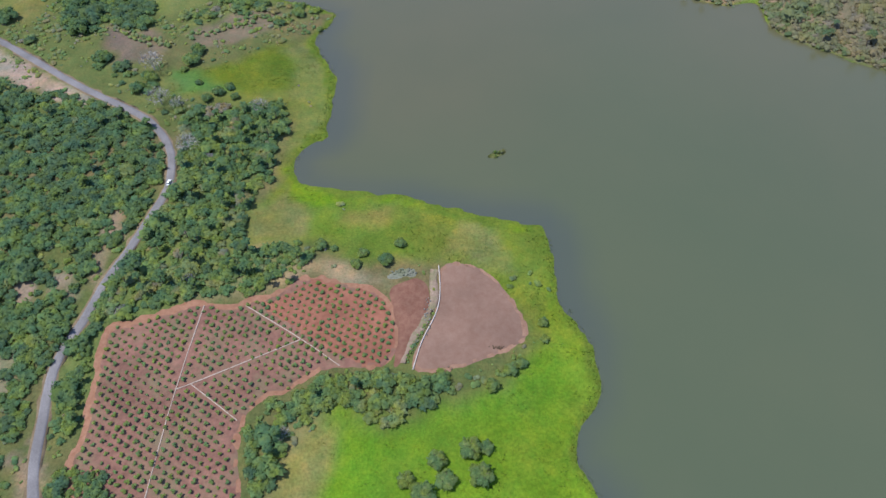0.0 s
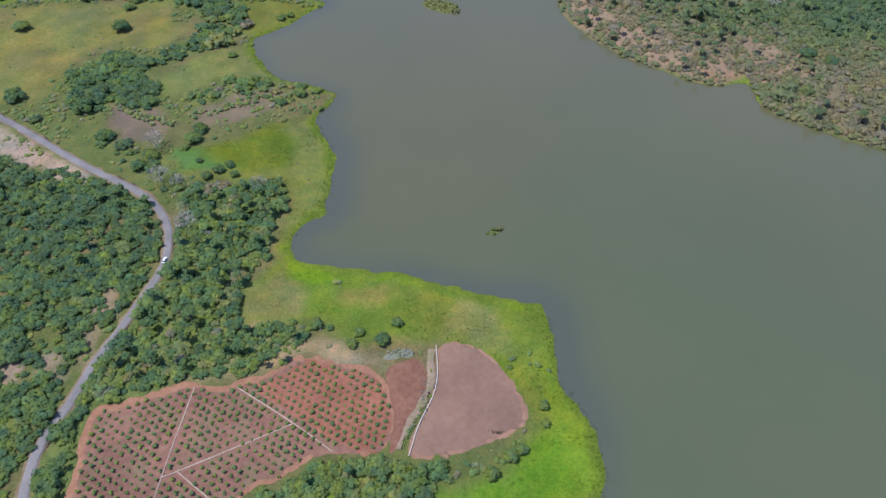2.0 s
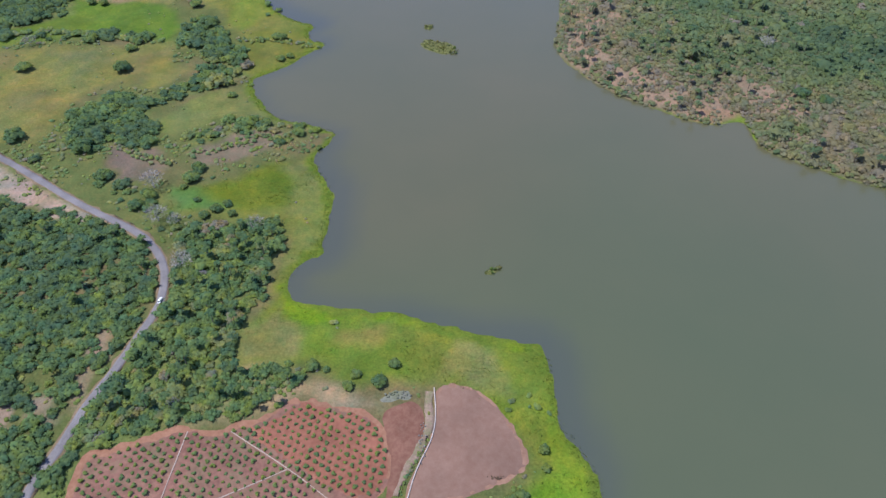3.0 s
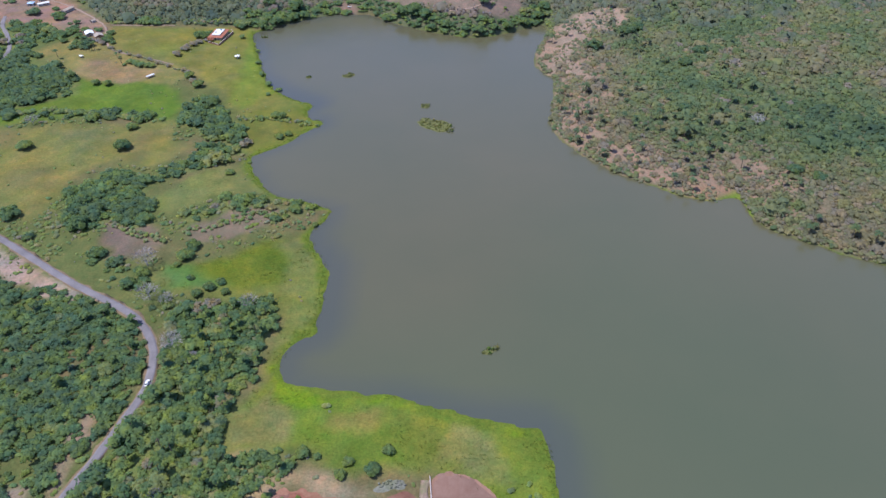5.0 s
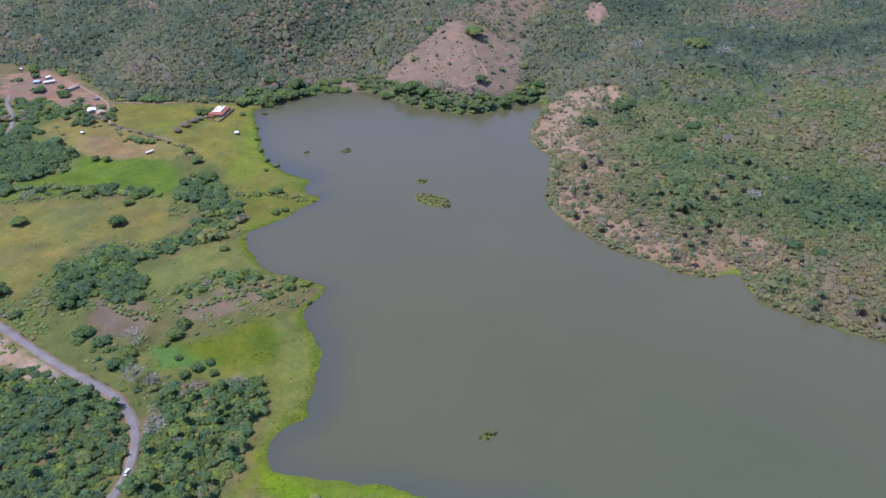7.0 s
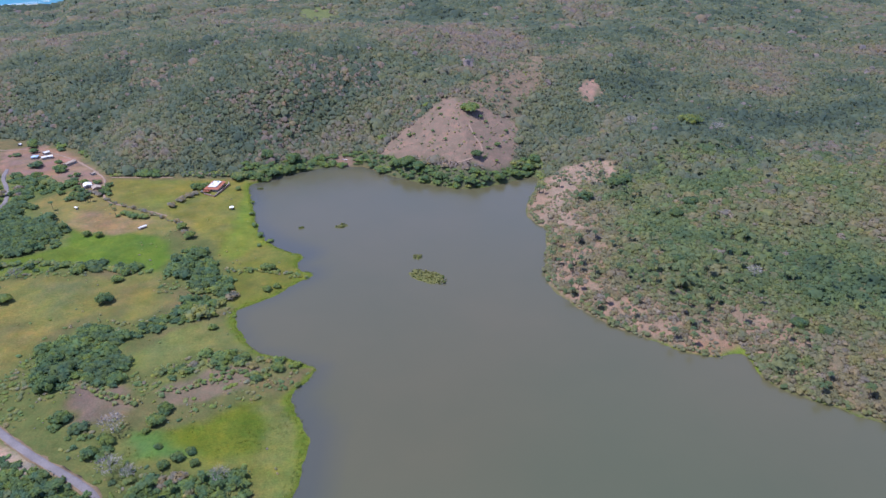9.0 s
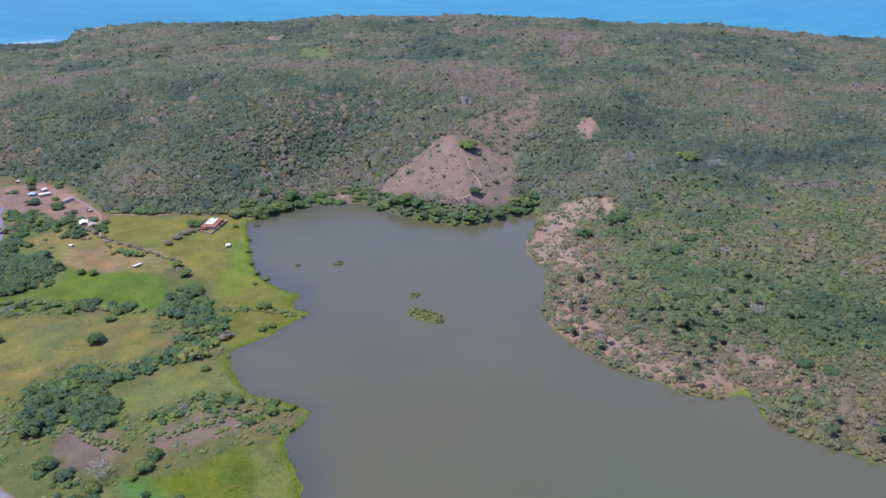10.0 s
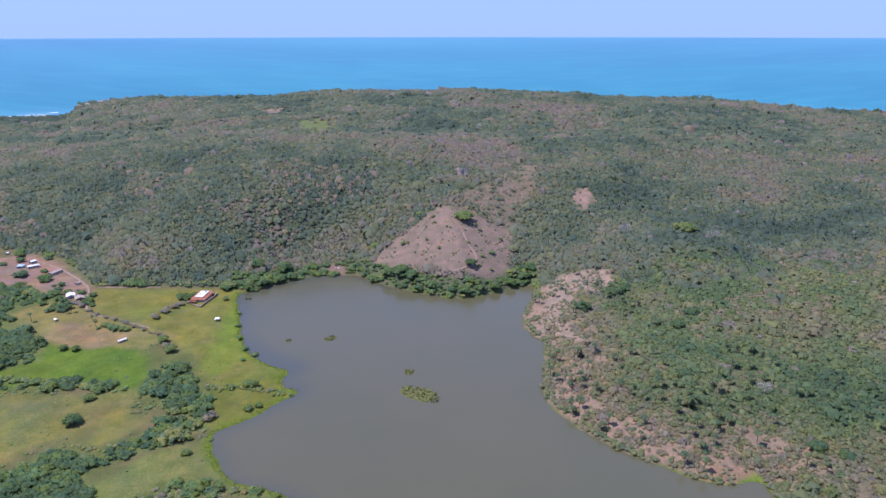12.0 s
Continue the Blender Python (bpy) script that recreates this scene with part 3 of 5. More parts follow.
def crown_shape(clumps, cards, seed, trunk=True, sides=6, leaf=(0.09, 0.19), heart=0.95, lift=0.55):
    """A crown about 1 in radius and 1.5 high over z = 0: uneven rounded clumps with loose tufts of leaves
    all round them, on a stem. Gives places, triangles and the directions in which the foliage faces."""
    r = np.random.default_rng(seed)
    V, F, G, n = [], [], [], 0
    for k in range(clumps):
        a = k * 2.4 + r.uniform(-0.4, 0.4)
        q = (k + 0.5) / clumps
        rad = (0.72 if clumps > 2 else 0.5) * math.sqrt(q) if clumps > 1 else 0
        c = np.array((rad * math.cos(a), rad * math.sin(a), 1.0 - 0.5 * rad * rad + r.uniform(-0.12, 0.12)))
        size = {1: 0.95, 2: 0.75, 3: 0.62, 4: 0.58, 5: 0.54, 6: 0.5}.get(clumps, 0.46) * r.uniform(0.75, 1.2)
        v, f = dome(sides, r)
        v = v @ rot_z(r.uniform(0, 6.3))
        G.append(v / np.linalg.norm(v, axis=1)[:, None])
        V.append(v * size * heart * (1, 1, 0.8) + c), F.append(f + n)
        n += len(v)
        for _ in range(cards):
            d = r.normal(size=3)
            d[2] = abs(d[2]) * 0.9 - 0.2
            d /= np.linalg.norm(d)
            p = c + d * size * r.uniform(0.6, 1.0) * (1, 1, 0.8)
            t = np.cross(d, r.normal(size=3))
            t /= np.linalg.norm(t)
            w = d * r.uniform(-0.2, 1.0) + np.cross(d, t)
            s = r.uniform(*leaf)
            V.append(np.array((p - t * s, p + t * s, p + w * s * 1.5)))
            up = np.cross(V[-1][1] - V[-1][0], V[-1][2] - V[-1][0])[2] > 0
            F.append(np.array([(n, n + 1, n + 2) if up else (n, n + 2, n + 1)]))
            G.append(np.repeat(d[None], 3, 0))
            n += 3
    if trunk:
        for k in range(3):
            a = k * 2.094
            V.append(np.array([(0.07 * math.cos(a), 0.07 * math.sin(a), -0.15), (0.045 * math.cos(a), 0.045 * math.sin(a), 0.75)]))
            G.append(np.repeat(np.array([(math.cos(a), math.sin(a), 0.0)]), 2, 0))
        for k in range(3):
            i, j = n + 2 * k, n + 2 * ((k + 1) % 3)
            F.append(np.array([(i, j, j + 1), (i, j + 1, i + 1)]))
    V, F, G = np.concatenate(V), np.concatenate(F), np.concatenate(G)
    # leaves catch light from all round: between the clump's outward, the crown's outward and the upward direction
    out = V - (0, 0, 0.45)
    out /= np.linalg.norm(out, axis=1)[:, None] + 1e-9
    G = 0.5 * G + 0.2 * out + np.array((0, 0, lift))
    return V, F, G / np.linalg.norm(G, axis=1)[:, None]


def rot_z(a):
    return np.array([(math.cos(a), math.sin(a), 0), (-math.sin(a), math.cos(a), 0), (0, 0, 1)])


def scatter(name, places, sizes, tones, shapes, mat, tall=0.85, sink=0.0):
    """Many plants as one mesh. places: x, y, z; sizes: crown radius."""
    VV, FF, TT, NN, n = [], [], [], [], 0
    pick = rng.integers(0, len(shapes), len(places))
    for k, (v, f, g) in enumerate(shapes):
        sel = np.where(pick == k)[0]
        if not len(sel):
            continue
        a = rng.uniform(0, 6.283, len(sel))
        s = sizes[sel]
        hgt = s * tall * rng.uniform(0.85, 1.2, len(sel))
        ca_, sa_ = np.cos(a) * s, np.sin(a) * s
        x = v[None, :, 0] * ca_[:, None] - v[None, :, 1] * sa_[:, None] + places[sel, 0:1]
        y = v[None, :, 0] * sa_[:, None] + v[None, :, 1] * ca_[:, None] + places[sel, 1:2]
        z = (v[None, :, 2] - sink) * hgt[:, None] + places[sel, 2:3]
        VV.append(np.stack([x, y, z], -1).reshape(-1, 3))
        FF.append((f[None] + (np.arange(len(sel)) * len(v))[:, None, None]).reshape(-1, 3) + n)
        TT.append(np.repeat(tones[sel], len(v)))
        ca_, sa_ = np.cos(a)[:, None], np.sin(a)[:, None]
        NN.append(np.stack([g[None, :, 0] * ca_ - g[None, :, 1] * sa_, g[None, :, 0] * sa_ + g[None, :, 1] * ca_, np.repeat(g[None, :, 2], len(sel), 0)], -1).reshape(-1, 3))
        n += len(sel) * len(v)
    me = mesh_from(name, np.concatenate(VV), np.concatenate(FF), mat, True)
    tone_of(me, np.concatenate(TT))
    me.normals_split_custom_set_from_vertices(np.concatenate(NN).astype(np.float32))
    return new(name, me)


def spread(x0, x1, y0, y1, step, seed):
    r = np.random.default_rng(seed)
    px, py = np.meshgrid(np.arange(x0, x1, step), np.arange(y0, y1, step))
    px = px + (np.arange(px.shape[0]) % 2)[:, None] * step / 2
    px, py = px.ravel(), py.ravel()
    return px + r.uniform(-0.42, 0.42, len(px)) * step, py + r.uniform(-0.42, 0.42, len(py)) * step


def wood_density(x, y):
    wob = 4 * value_noise(x, y, 18, 31) + 2 * value_noise(x, y, 7, 32)
    den = np.zeros(len(x))
    for poly, k in WOODS:
        gaps = smooth(-0.75, -0.35, value_noise(x, y, 24, 33) + k - 0.55)
        den = np.maximum(den, np.where(depth_in(x, y, poly) + wob * 0.6 > 0.5, k * gaps, 0))
    u = depth_in(x, y, UPLAND)
    den = np.where(u > 2, 1.0, den)
    bank = smooth(62, 15, u + 30 * value_noise(x, y, 32, 25)) * (x > 95) * (y < 760) * (0.35 + 0.65 * smooth(375, 430, y))
    clumps = smooth(-0.35, 0.35, value_noise(x, y, 15, 49))
    den = np.where(u > 2, den * (1 - bank * (0.12 + 0.76 * clumps)), den)
    # trees crowd the foot of the slope along the north shore
    for poly, keep in ((CLEARING, 0.0), (MORE_COVERS[2][0], 0.1), (MORE_COVERS[1][0], 0.0), (UPPER_ARM, 0.24), (HIGH_CLEARING, 0.12), (SCAR, 0.14), (SMALL_SCAR, 0.1), (HILL_MEADOW, 0.12), (VILLAGE, 0.03)):
        den = np.where(depth_in(x, y, poly) + wob > (-4 if poly is SCAR else 0), keep, den)
    shore_wood = (u > 0.5) & (u < np.where(x < 10, 12, np.where(x < 45, 7.5, 4.0))) & (y > 725) & (x < 125)
    den = np.where(shore_wood & (depth_in(x, y, CLEARING) + wob < 3), 1.0, den)
    den = np.where(away(x, y, ROAD_LINE, False) < np.where((y > 118) & (y < 205), 2.9, 3.9), 0, den)
    den = np.where(depth_in(x, y, LANDING) + 0.5 * wob > 0, 0, den)
    den = np.where(away(x, y, TRACK_LINE, False) < 6.0, 0, den)
    for poly in (ORCHARD, PLOT, SMALL_PLOT):
        den = np.where((depth_in(x, y, poly) > -2.5) & ~inside(x, y, WOODS[4][0]), 0, den)
    for cover in COVERS[-6:]:
        den = np.where(depth_in(x, y, cover[0]) + 0.4 * wob > 0, 0.12 * den, den)
    return den


def wood_tone(x, y, r):
    """Which kind of tree stands where: greener in hollows, brown and leafless on dry slopes."""
    u = depth_in(x, y, UPLAND)
    up = u > 0
    big = value_noise(x, y, 120, 41) * 0.6 + value_noise(x, y, 40, 42) * 0.6
    t = np.where(up, np.where(y < 720, 0.48, 0.44) + 0.34 * big + 0.2 * value_noise(x, y, 310, 44), np.where(x > -162, 0.38, 0.22) + 0.2 * big - 0.13 * ((x < -185) & (y > 240))) + np.where(up, 0.06, 0.15) * r.normal(0, 1, len(x))
    dark_hill = np.exp(-((x + 250) ** 2 / 420 ** 2 + (y - 1000) ** 2 / 260 ** 2))
    t = t - 0.1 * dark_hill * (r.uniform(0, 1, len(x)) < 0.6)
    # the back of the hills is greener and more even
    back = smooth(1000, 1350, y + 250 * smooth(120, 260, x)) * up
    west_hill = smooth(120, -60, x) * smooth(760, 860, y) * up
    t = t - 0.07 * back - 0.05 * west_hill
    bare = (value_noise(x, y, 90, 43) > 0.35) & up & (r.uniform(0, 1, len(x)) < 0.4 - 0.26 * back - 0.08 * west_hill)
    t = np.where(bare, r.uniform(0.55, 0.72, len(x)), t)
    t = np.where((r.uniform(0, 1, len(x)) < 0.012) & (up | (x > -165) & (x < -95) & (y > 200)), 0.93, t)
    grey_grove = (x + 28) ** 2 / 14 ** 2 + (y - 114) ** 2 / 9 ** 2 < 1
    t = np.where(grey_grove, 0.46 + r.normal(0, 0.05, len(x)), np.where((x > -100) & (y < 140), np.minimum(t, 0.42), t))
    bank = smooth(105, 28, u + 35 * value_noise(x, y, 40, 47)) * (up & (x > 95) & (y < 720)) * (0.5 + 0.5 * smooth(375, 430, y))
    t = t * (1 - bank) + bank * (0.62 + 0.12 * value_noise(x, y, 25, 48) + r.normal(0, 0.12, len(x)))
    hollow = np.exp(-((x - 150) ** 2 / 50 ** 2 + (y - 880) ** 2 / 130 ** 2))
    t = t * (1 - 0.4 * hollow) + 0.28 * 0.4 * hollow
    north_shore = up & (u < 22) & (y > 725) & (x < 125)
    t = np.where(north_shore, 0.27 + 0.16 * value_noise(x, y, 22, 45) + r.normal(0, 0.09, len(x)), t)
    return np.clip(t, 0.02, 1)


NEAR = [crown_shape(k, 17, s, True, 5, (0.08, 0.17), 0.8, 0.65) for s, k in ((1, 7), (2, 9), (3, 6), (4, 8), (5, 9), (6, 7))]
SLOPE = [crown_shape(k, 24, s, False, 5, (0.07, 0.14), 0.74, 0.85) for s, k in ((16, 6), (17, 7), (18, 5), (19, 6), (20, 4))]
MID = [crown_shape(k, 17, s, False, 5, (0.07, 0.15), 0.78, 0.75) for s, k in ((11, 8), (12, 9), (13, 6), (14, 7), (15, 8))]
INLAND = [crown_shape(k, 11, s, False, 5, (0.1, 0.2), 0.76, 1.1) for s, k in ((26, 4), (27, 5), (28, 3), (29, 4))]
FAR = [crown_shape(1, 5, s, False, 4, (0.2, 0.4), 0.86, 1.2) for s in (21, 22, 23, 24, 25)]
DISTANT = [crown_shape(1, 3, s, False, 4, (0.2, 0.4), 0.86, 1.0) for s in (31, 32, 33, 34, 35)]


def wood(name, area, step, shapes, mat, seed, radius, keep, label, tall=0.75, sink=0.0):
    r = np.random.default_rng(seed)
    x, y = spread(*area, step, seed)
    ok = keep(x, y)
    x, y = x[ok], y[ok]
    ok = r.uniform(0, 1, len(x)) < wood_density(x, y)
    x, y = x[ok], y[ok]
    z = height(x, y)
    ok = z > np.where(y > 2000, 7.0, 0.4)
    x, y, z = x[ok], y[ok], z[ok]
    sizes = r.uniform(*radius, len(x)) * np.exp(0.33 * r.normal(size=len(x)))
    sizes = sizes * np.where((x > -162) & (y > 175) & (y < 340) & (x < 0), 0.97, 1.0)
    sizes = sizes * np.where((x > 95) & (y < 700) & (depth_in(x, y, UPLAND) < 45), np.where(y < 425, 1.15, 0.85), 1.0)
    ob = scatter(name, np.stack([x, y, z], -1), sizes, wood_tone(x, y, r), shapes, mat, tall, sink)
    return tagged(ob, label, "woods", kind="stuff")


def near_part(x, y):
    """The nearer part of the eastern woods, with a ragged border."""
    return y < 715 + 75 * value_noise(x, y, 9, 78) + 40 * value_noise(x, y, 50, 79)


def front_part(x, y):
    """The slope next to the water."""
    return (y < 545) & (x < 415) & (depth_in(x, y, UPLAND) < 105 + 40 * value_noise(x, y, 9, 80))


def low_side(x, y):
    return (depth_in(x, y, UPLAND) < 2)


wood("near_woods", (-330, 60, 60, 470), 4.2, NEAR, LEAVES, 101, (1.7, 4.3), lambda x, y: low_side(x, y) & (x > -0.55 * y - 172),
     "dense mixed green broadleaf woods beside the road", 0.78, 0.45)
wood("field_woods", (-600, 60, 470, 900), 6.4, MID, LEAVES, 102, (3.2, 6.4), lambda x, y: low_side(x, y),
     "clumps of dark green trees between pastures", 0.88, 0.5)
wood("bank_woods", (95, 420, 260, 560), 5.0, SLOPE, DRY_LEAVES, 103, (2.4, 4.8), lambda x, y: (depth_in(x, y, UPLAND) >= 2) & front_part(x, y),
     "dry olive and grey-brown scrub forest on the lake bank", 0.9, 0.72)
wood("inland_woods", (95, 600, 260, 830), 5.8, INLAND, DRY_LEAVES, 107, (3.4, 5.6),
     lambda x, y: (depth_in(x, y, UPLAND) >= 2) & near_part(x, y) & ~front_part(x, y), "olive-green dry forest behind the lake bank", 0.9, 0.8)
wood("shore_woods", (-215, 140, 725, 860), 5.4, MID, LEAVES, 104, (2.4, 4.8), lambda x, y: (depth_in(x, y, UPLAND) >= 1) & (depth_in(x, y, UPLAND) < 24) & (y > 700),
     "lush green trees crowding the lake's far shore", 0.75, 0.55)
wood("hill_woods", (-1000, 1000, 600, 1300), 4.2, FAR, HAZED_LEAVES, 105, (2.5, 4.4),
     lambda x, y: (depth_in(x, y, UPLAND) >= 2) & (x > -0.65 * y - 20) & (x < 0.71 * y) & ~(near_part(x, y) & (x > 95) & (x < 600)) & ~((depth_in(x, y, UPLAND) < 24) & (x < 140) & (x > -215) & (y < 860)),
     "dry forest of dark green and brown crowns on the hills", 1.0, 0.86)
wood("plateau_woods", (-1900, 1900, 1300, 2400), 9.5, DISTANT, HAZED_LEAVES, 106, (5.6, 8.6), lambda x, y: (x > -0.65 * y - 20) & (x < 0.71 * y),
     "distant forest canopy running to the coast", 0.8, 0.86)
from mathutils.geometry import delaunay_2d_cdt


def part(name, data, mat, parent, label="", at_=None):
    """Links a bmesh or a mesh as one object under a thing or a part."""
    if isinstance(data, bmesh.types.BMesh):
        me = bpy.data.meshes.new(name)
        data.to_mesh(me)
        data.free()
        me.materials.append(mat)
        data = me
    ob = new(name, data)
    ob.parent = parent
    if at_ is not None:
        ob.matrix_local = at_
    return tagged(ob, label)


def thing(name, label, category, at_, group=""):
    ob = new(name)
    ob.empty_display_size = 0.5
    ob.matrix_world = at_
    return tagged(ob, label, category, group)


def put(x, y, turn=0.0, size=1.0, tall=1.0, sink=0.05):
    return Matrix.Translation((x, y, ground_at(x, y) - sink)) @ Matrix.Rotation(turn, 4, "Z") @ Matrix.Diagonal((size, size, size * tall, 1))


# ---- sheets on the ground: fields, road, paths ----
def sheet(name, outline, mat, lift, step, label, wobble=0.8, seed=0):
    """Bare soil lying on the ground inside an uneven outline."""
    line = rounded(outline, True, 2)
    pts = []
    for (ax, ay), (bx, by) in zip(line, line[1:] + line[:1]):
        n = max(1, int(math.hypot(bx - ax, by - ay) / 1.2))
        pts += [(ax + (bx - ax) * k / n, ay + (by - ay) * k / n) for k in range(n)]
    E_ = np.array(pts)
    E_ = E_ + wobble * np.stack([value_noise(E_[:, 0], E_[:, 1], 4, 51 + seed), value_noise(E_[:, 0], E_[:, 1], 4, 52 + seed)], -1)
    x, y = np.meshgrid(np.arange(E_[:, 0].min(), E_[:, 0].max(), step), np.arange(E_[:, 1].min(), E_[:, 1].max(), step))
    x, y = x.ravel(), y.ravel()
    ok = depth_in(x, y, [tuple(p) for p in E_]) > step * 0.5
    allp = np.concatenate([E_, np.stack([x[ok], y[ok]], -1)])
    n = len(E_)
    vs, _, fs, *_ = delaunay_2d_cdt([Vector(p) for p in allp], [], [list(range(n))], 1, 1e-4)
    vs = np.array([tuple(v) for v in vs])
    z = height(vs[:, 0], vs[:, 1]) + lift
    edge = depth_in(vs[:, 0], vs[:, 1], [tuple(p) for p in E_])
    z = z - 0.3 * (edge < 0.3)
    me = mesh_from(name, np.column_stack([vs, z]), [f for f in fs if len(f) == 3], mat, True)
    return tagged(new(name, me), label, "field", kind="structure")


def strip(name, line, width, mat, lift, label, wobble=0.0, kind="structure", category="road", crown=0.0, seed=0):
    """A road or path of that width along a line."""
    L = np.array(rounded(line, False, 3))
    seg = np.linalg.norm(np.diff(L, axis=0), axis=1)
    s = np.concatenate([[0], np.cumsum(seg)])
    q = np.arange(0, s[-1], 1.5)
    C = np.stack([np.interp(q, s, L[:, 0]), np.interp(q, s, L[:, 1])], -1)
    T = np.gradient(C, axis=0)
    T /= np.linalg.norm(T, axis=1)[:, None]
    N = np.stack([-T[:, 1], T[:, 0]], -1)
    cols = np.array([-1.15, -1.0, -0.5, 0.0, 0.5, 1.0, 1.15]) * width / 2
    V = []
    for i, c_ in enumerate(cols):
        w = wobble * value_noise(q, q * 0 + i * 7.3 + seed, 5, 61) if abs(c_) > width * 0.4 else 0
        p = C + N * (c_ + w * np.sign(c_))[:, None] if not np.isscalar(w) else C + N * c_
        z = np.maximum(height(p[:, 0], p[:, 1]), height(C[:, 0], C[:, 1]) - 0.1) + lift + crown * (1 - (c_ / (width / 2)) ** 2)
        if abs(c_) > width * 0.52:
            z = z - lift - 0.4
        V.append(np.column_stack([p, z]))
    V = np.stack(V, 1)
    n, k = V.shape[:2]
    i = np.arange(n * k).reshape(n, k)
    me = mesh_from(name, V.reshape(-1, 3), np.stack([i[:-1, :-1], i[:-1, 1:], i[1:, 1:], i[1:, :-1]], -1).reshape(-1, 4)[:, ::-1], mat, True)
    return tagged(new(name, me), label, category, kind=kind)


strip("road_verge", ROAD_LINE, 6.2, rough_stuff("verge", (0.100, 0.069, 0.040), (0.174, 0.126, 0.085), 0.7), 0.14, "dusty brown verge beside the road", 1.4)
strip("road", ROAD_LINE, 4.4, ASPHALT, 0.3, "worn grey country road", 0.25, crown=0.06)
strip("track", TRACK_LINE, 4.2, ASPHALT, 0.25, "pale grey track past the village", 0.6)
strip("village_track", [(-640, 870), (-546, 866), (-508, 876), (-441, 839), (-383, 783), (-366, 760), (-345, 700), (-300, 682), (-262, 662)], 2.4, PALE_SOIL, 0.2,
      "trodden dirt track along the foot of the hill", 0.8)
strip("foot_track", [(-366, 772), (-300, 772), (-262, 772), (-240, 775)], 1.6, PALE_SOIL, 0.2, "dirt track between pasture and wood", 0.8)
sheet("orchard_headland", [(x - 1.6 * (x < -100), y + 1.3 * (y > 150)) for x, y in ORCHARD], rough_stuff("orange_soil", (0.155, 0.07, 0.043), (0.225, 0.118, 0.08), 0.5), 0.16, 3.0,
      "orange earth track round the orchard", 1.2)
inner = rounded(ORCHARD, True, 1)
cx, cy = np.mean(inner, axis=0)
sheet("orchard_soil", [(x + (1.8 if x < cx else -1.8), y + (1.8 if y < cy else -1.8)) for x, y in ORCHARD], RED_SOIL, 0.3, 2.5, "tilled red soil of the orchard", 1.0, 3)
sheet("orchard_corner", [(-93, 169), (-65, 151), (-46, 138), (-31, 135), (-23, 140), (-20, 151), (-23, 163), (-26, 171), (-33, 178), (-46, 180), (-63, 185), (-70, 183), (-78, 176)],
      rough_stuff("fresh_red_soil", (0.135, 0.051, 0.034), (0.205, 0.087, 0.06), 0.4, coarse=0.05), 0.36, 2.5, "freshly turned redder soil of the orchard", 1.0, 8)
sheet("plot_edge", [(13 + (x - 13) * 1.06, 163 + (y - 163) * 1.05) for x, y in PLOT], rough_stuff("edge_soil", (0.152, 0.080, 0.056), (0.216, 0.128, 0.092), 0.5), 0.16, 2.5, "orange earth edge of the bare plot", 0.7, 4)
sheet("bare_plot", PLOT, BROWN_SOIL, 0.3, 2.5, "levelled bare brown plot", 0.5, 5)
sheet("small_plot", SMALL_PLOT, rough_stuff("dark_red_soil", (0.100, 0.042, 0.029), (0.153, 0.079, 0.058), 0.35, coarse=0.06), 0.34, 2.5, "bare red earth plot", 0.6, 6)
sheet("rubble_patch", [(-27, 188), (-21, 191), (-17, 189), (-13, 190), (-11, 187), (-15, 185), (-19, 186.5), (-25, 184)], GREY_RUBBLE, 0.3, 1.5, "grey stony patch overgrown at its edges", 2.2, 7)
PATH_SOIL = rough_stuff("pale_path", (0.211, 0.153, 0.126), (0.306, 0.243, 0.211), 0.8, relief=0.05)
ORCHARD_PATHS = [[(-115, 169), (-119, 126), (-120, 78), (-121, 52)], [(-95, 169), (-65, 150), (-46, 136)], [(-119, 125), (-112, 128), (-66, 150)], [(-113, 128), (-88, 110)]]
for line in ORCHARD_PATHS:
    strip("orchard_path", line, 0.45, PATH_SOIL, 0.48, "narrow pale path through the orchard", 0.12, category="path")
KERB = tinted("pale_concrete", (0.36, 0.31, 0.29), 0.85, 1.5)
strip("plot_wall", [(-1, 192), (0, 176), (-2, 164), (-9, 150), (-13, 134)], 0.4, KERB, 0.7, "low pale concrete wall along the bare plot", 0.0, category="wall")
strip("hill_path", [(-4, 789), (9, 780), (22, 774), (35, 772), (48, 774), (63, 782), (68, 790), (68, 802), (60, 815), (54, 843)], 1.7, PALE_SOIL, 0.3, "pale footpath across the cleared slope", 0.5, category="path")


# ---- single plants ----
def limb(bm, a, b_, ra, rb, sides=5):
    a, b_ = Vector(a), Vector(b_)
    q = (b_ - a).to_track_quat("Z", "Y")
    ring = [[bm.verts.new(p + q @ Vector((r * math.cos(k * 6.2832 / sides), r * math.sin(k * 6.2832 / sides), 0))) for k in range(sides)] for p, r in ((a, ra), (b_, rb))]
    for k in range(sides):
        bm.faces.new((ring[0][k], ring[0][(k + 1) % sides], ring[1][(k + 1) % sides], ring[1][k]))
    bm.faces.new(ring[1])


def trunk_mesh(seed, reach=1.0):
    """A tapered trunk that forks into limbs below a crown of radius 1."""
    r = random.Random(seed)
    bm = bmesh.new()
    limb(bm, (0, 0, -0.1), (0.02, 0.01, 0.45), 0.085, 0.06, 7)
    for k in range(5):
        a = k * 1.257 + r.uniform(-0.3, 0.3)
        e = (0.45 * reach * math.cos(a), 0.45 * reach * math.sin(a), r.uniform(0.75, 0.95))
        limb(bm, (0.02, 0.01, 0.4), e, 0.045, 0.02)
        limb(bm, e, (e[0] * 1.5, e[1] * 1.5, e[2] + 0.12), 0.02, 0.008, 4)
    return bm


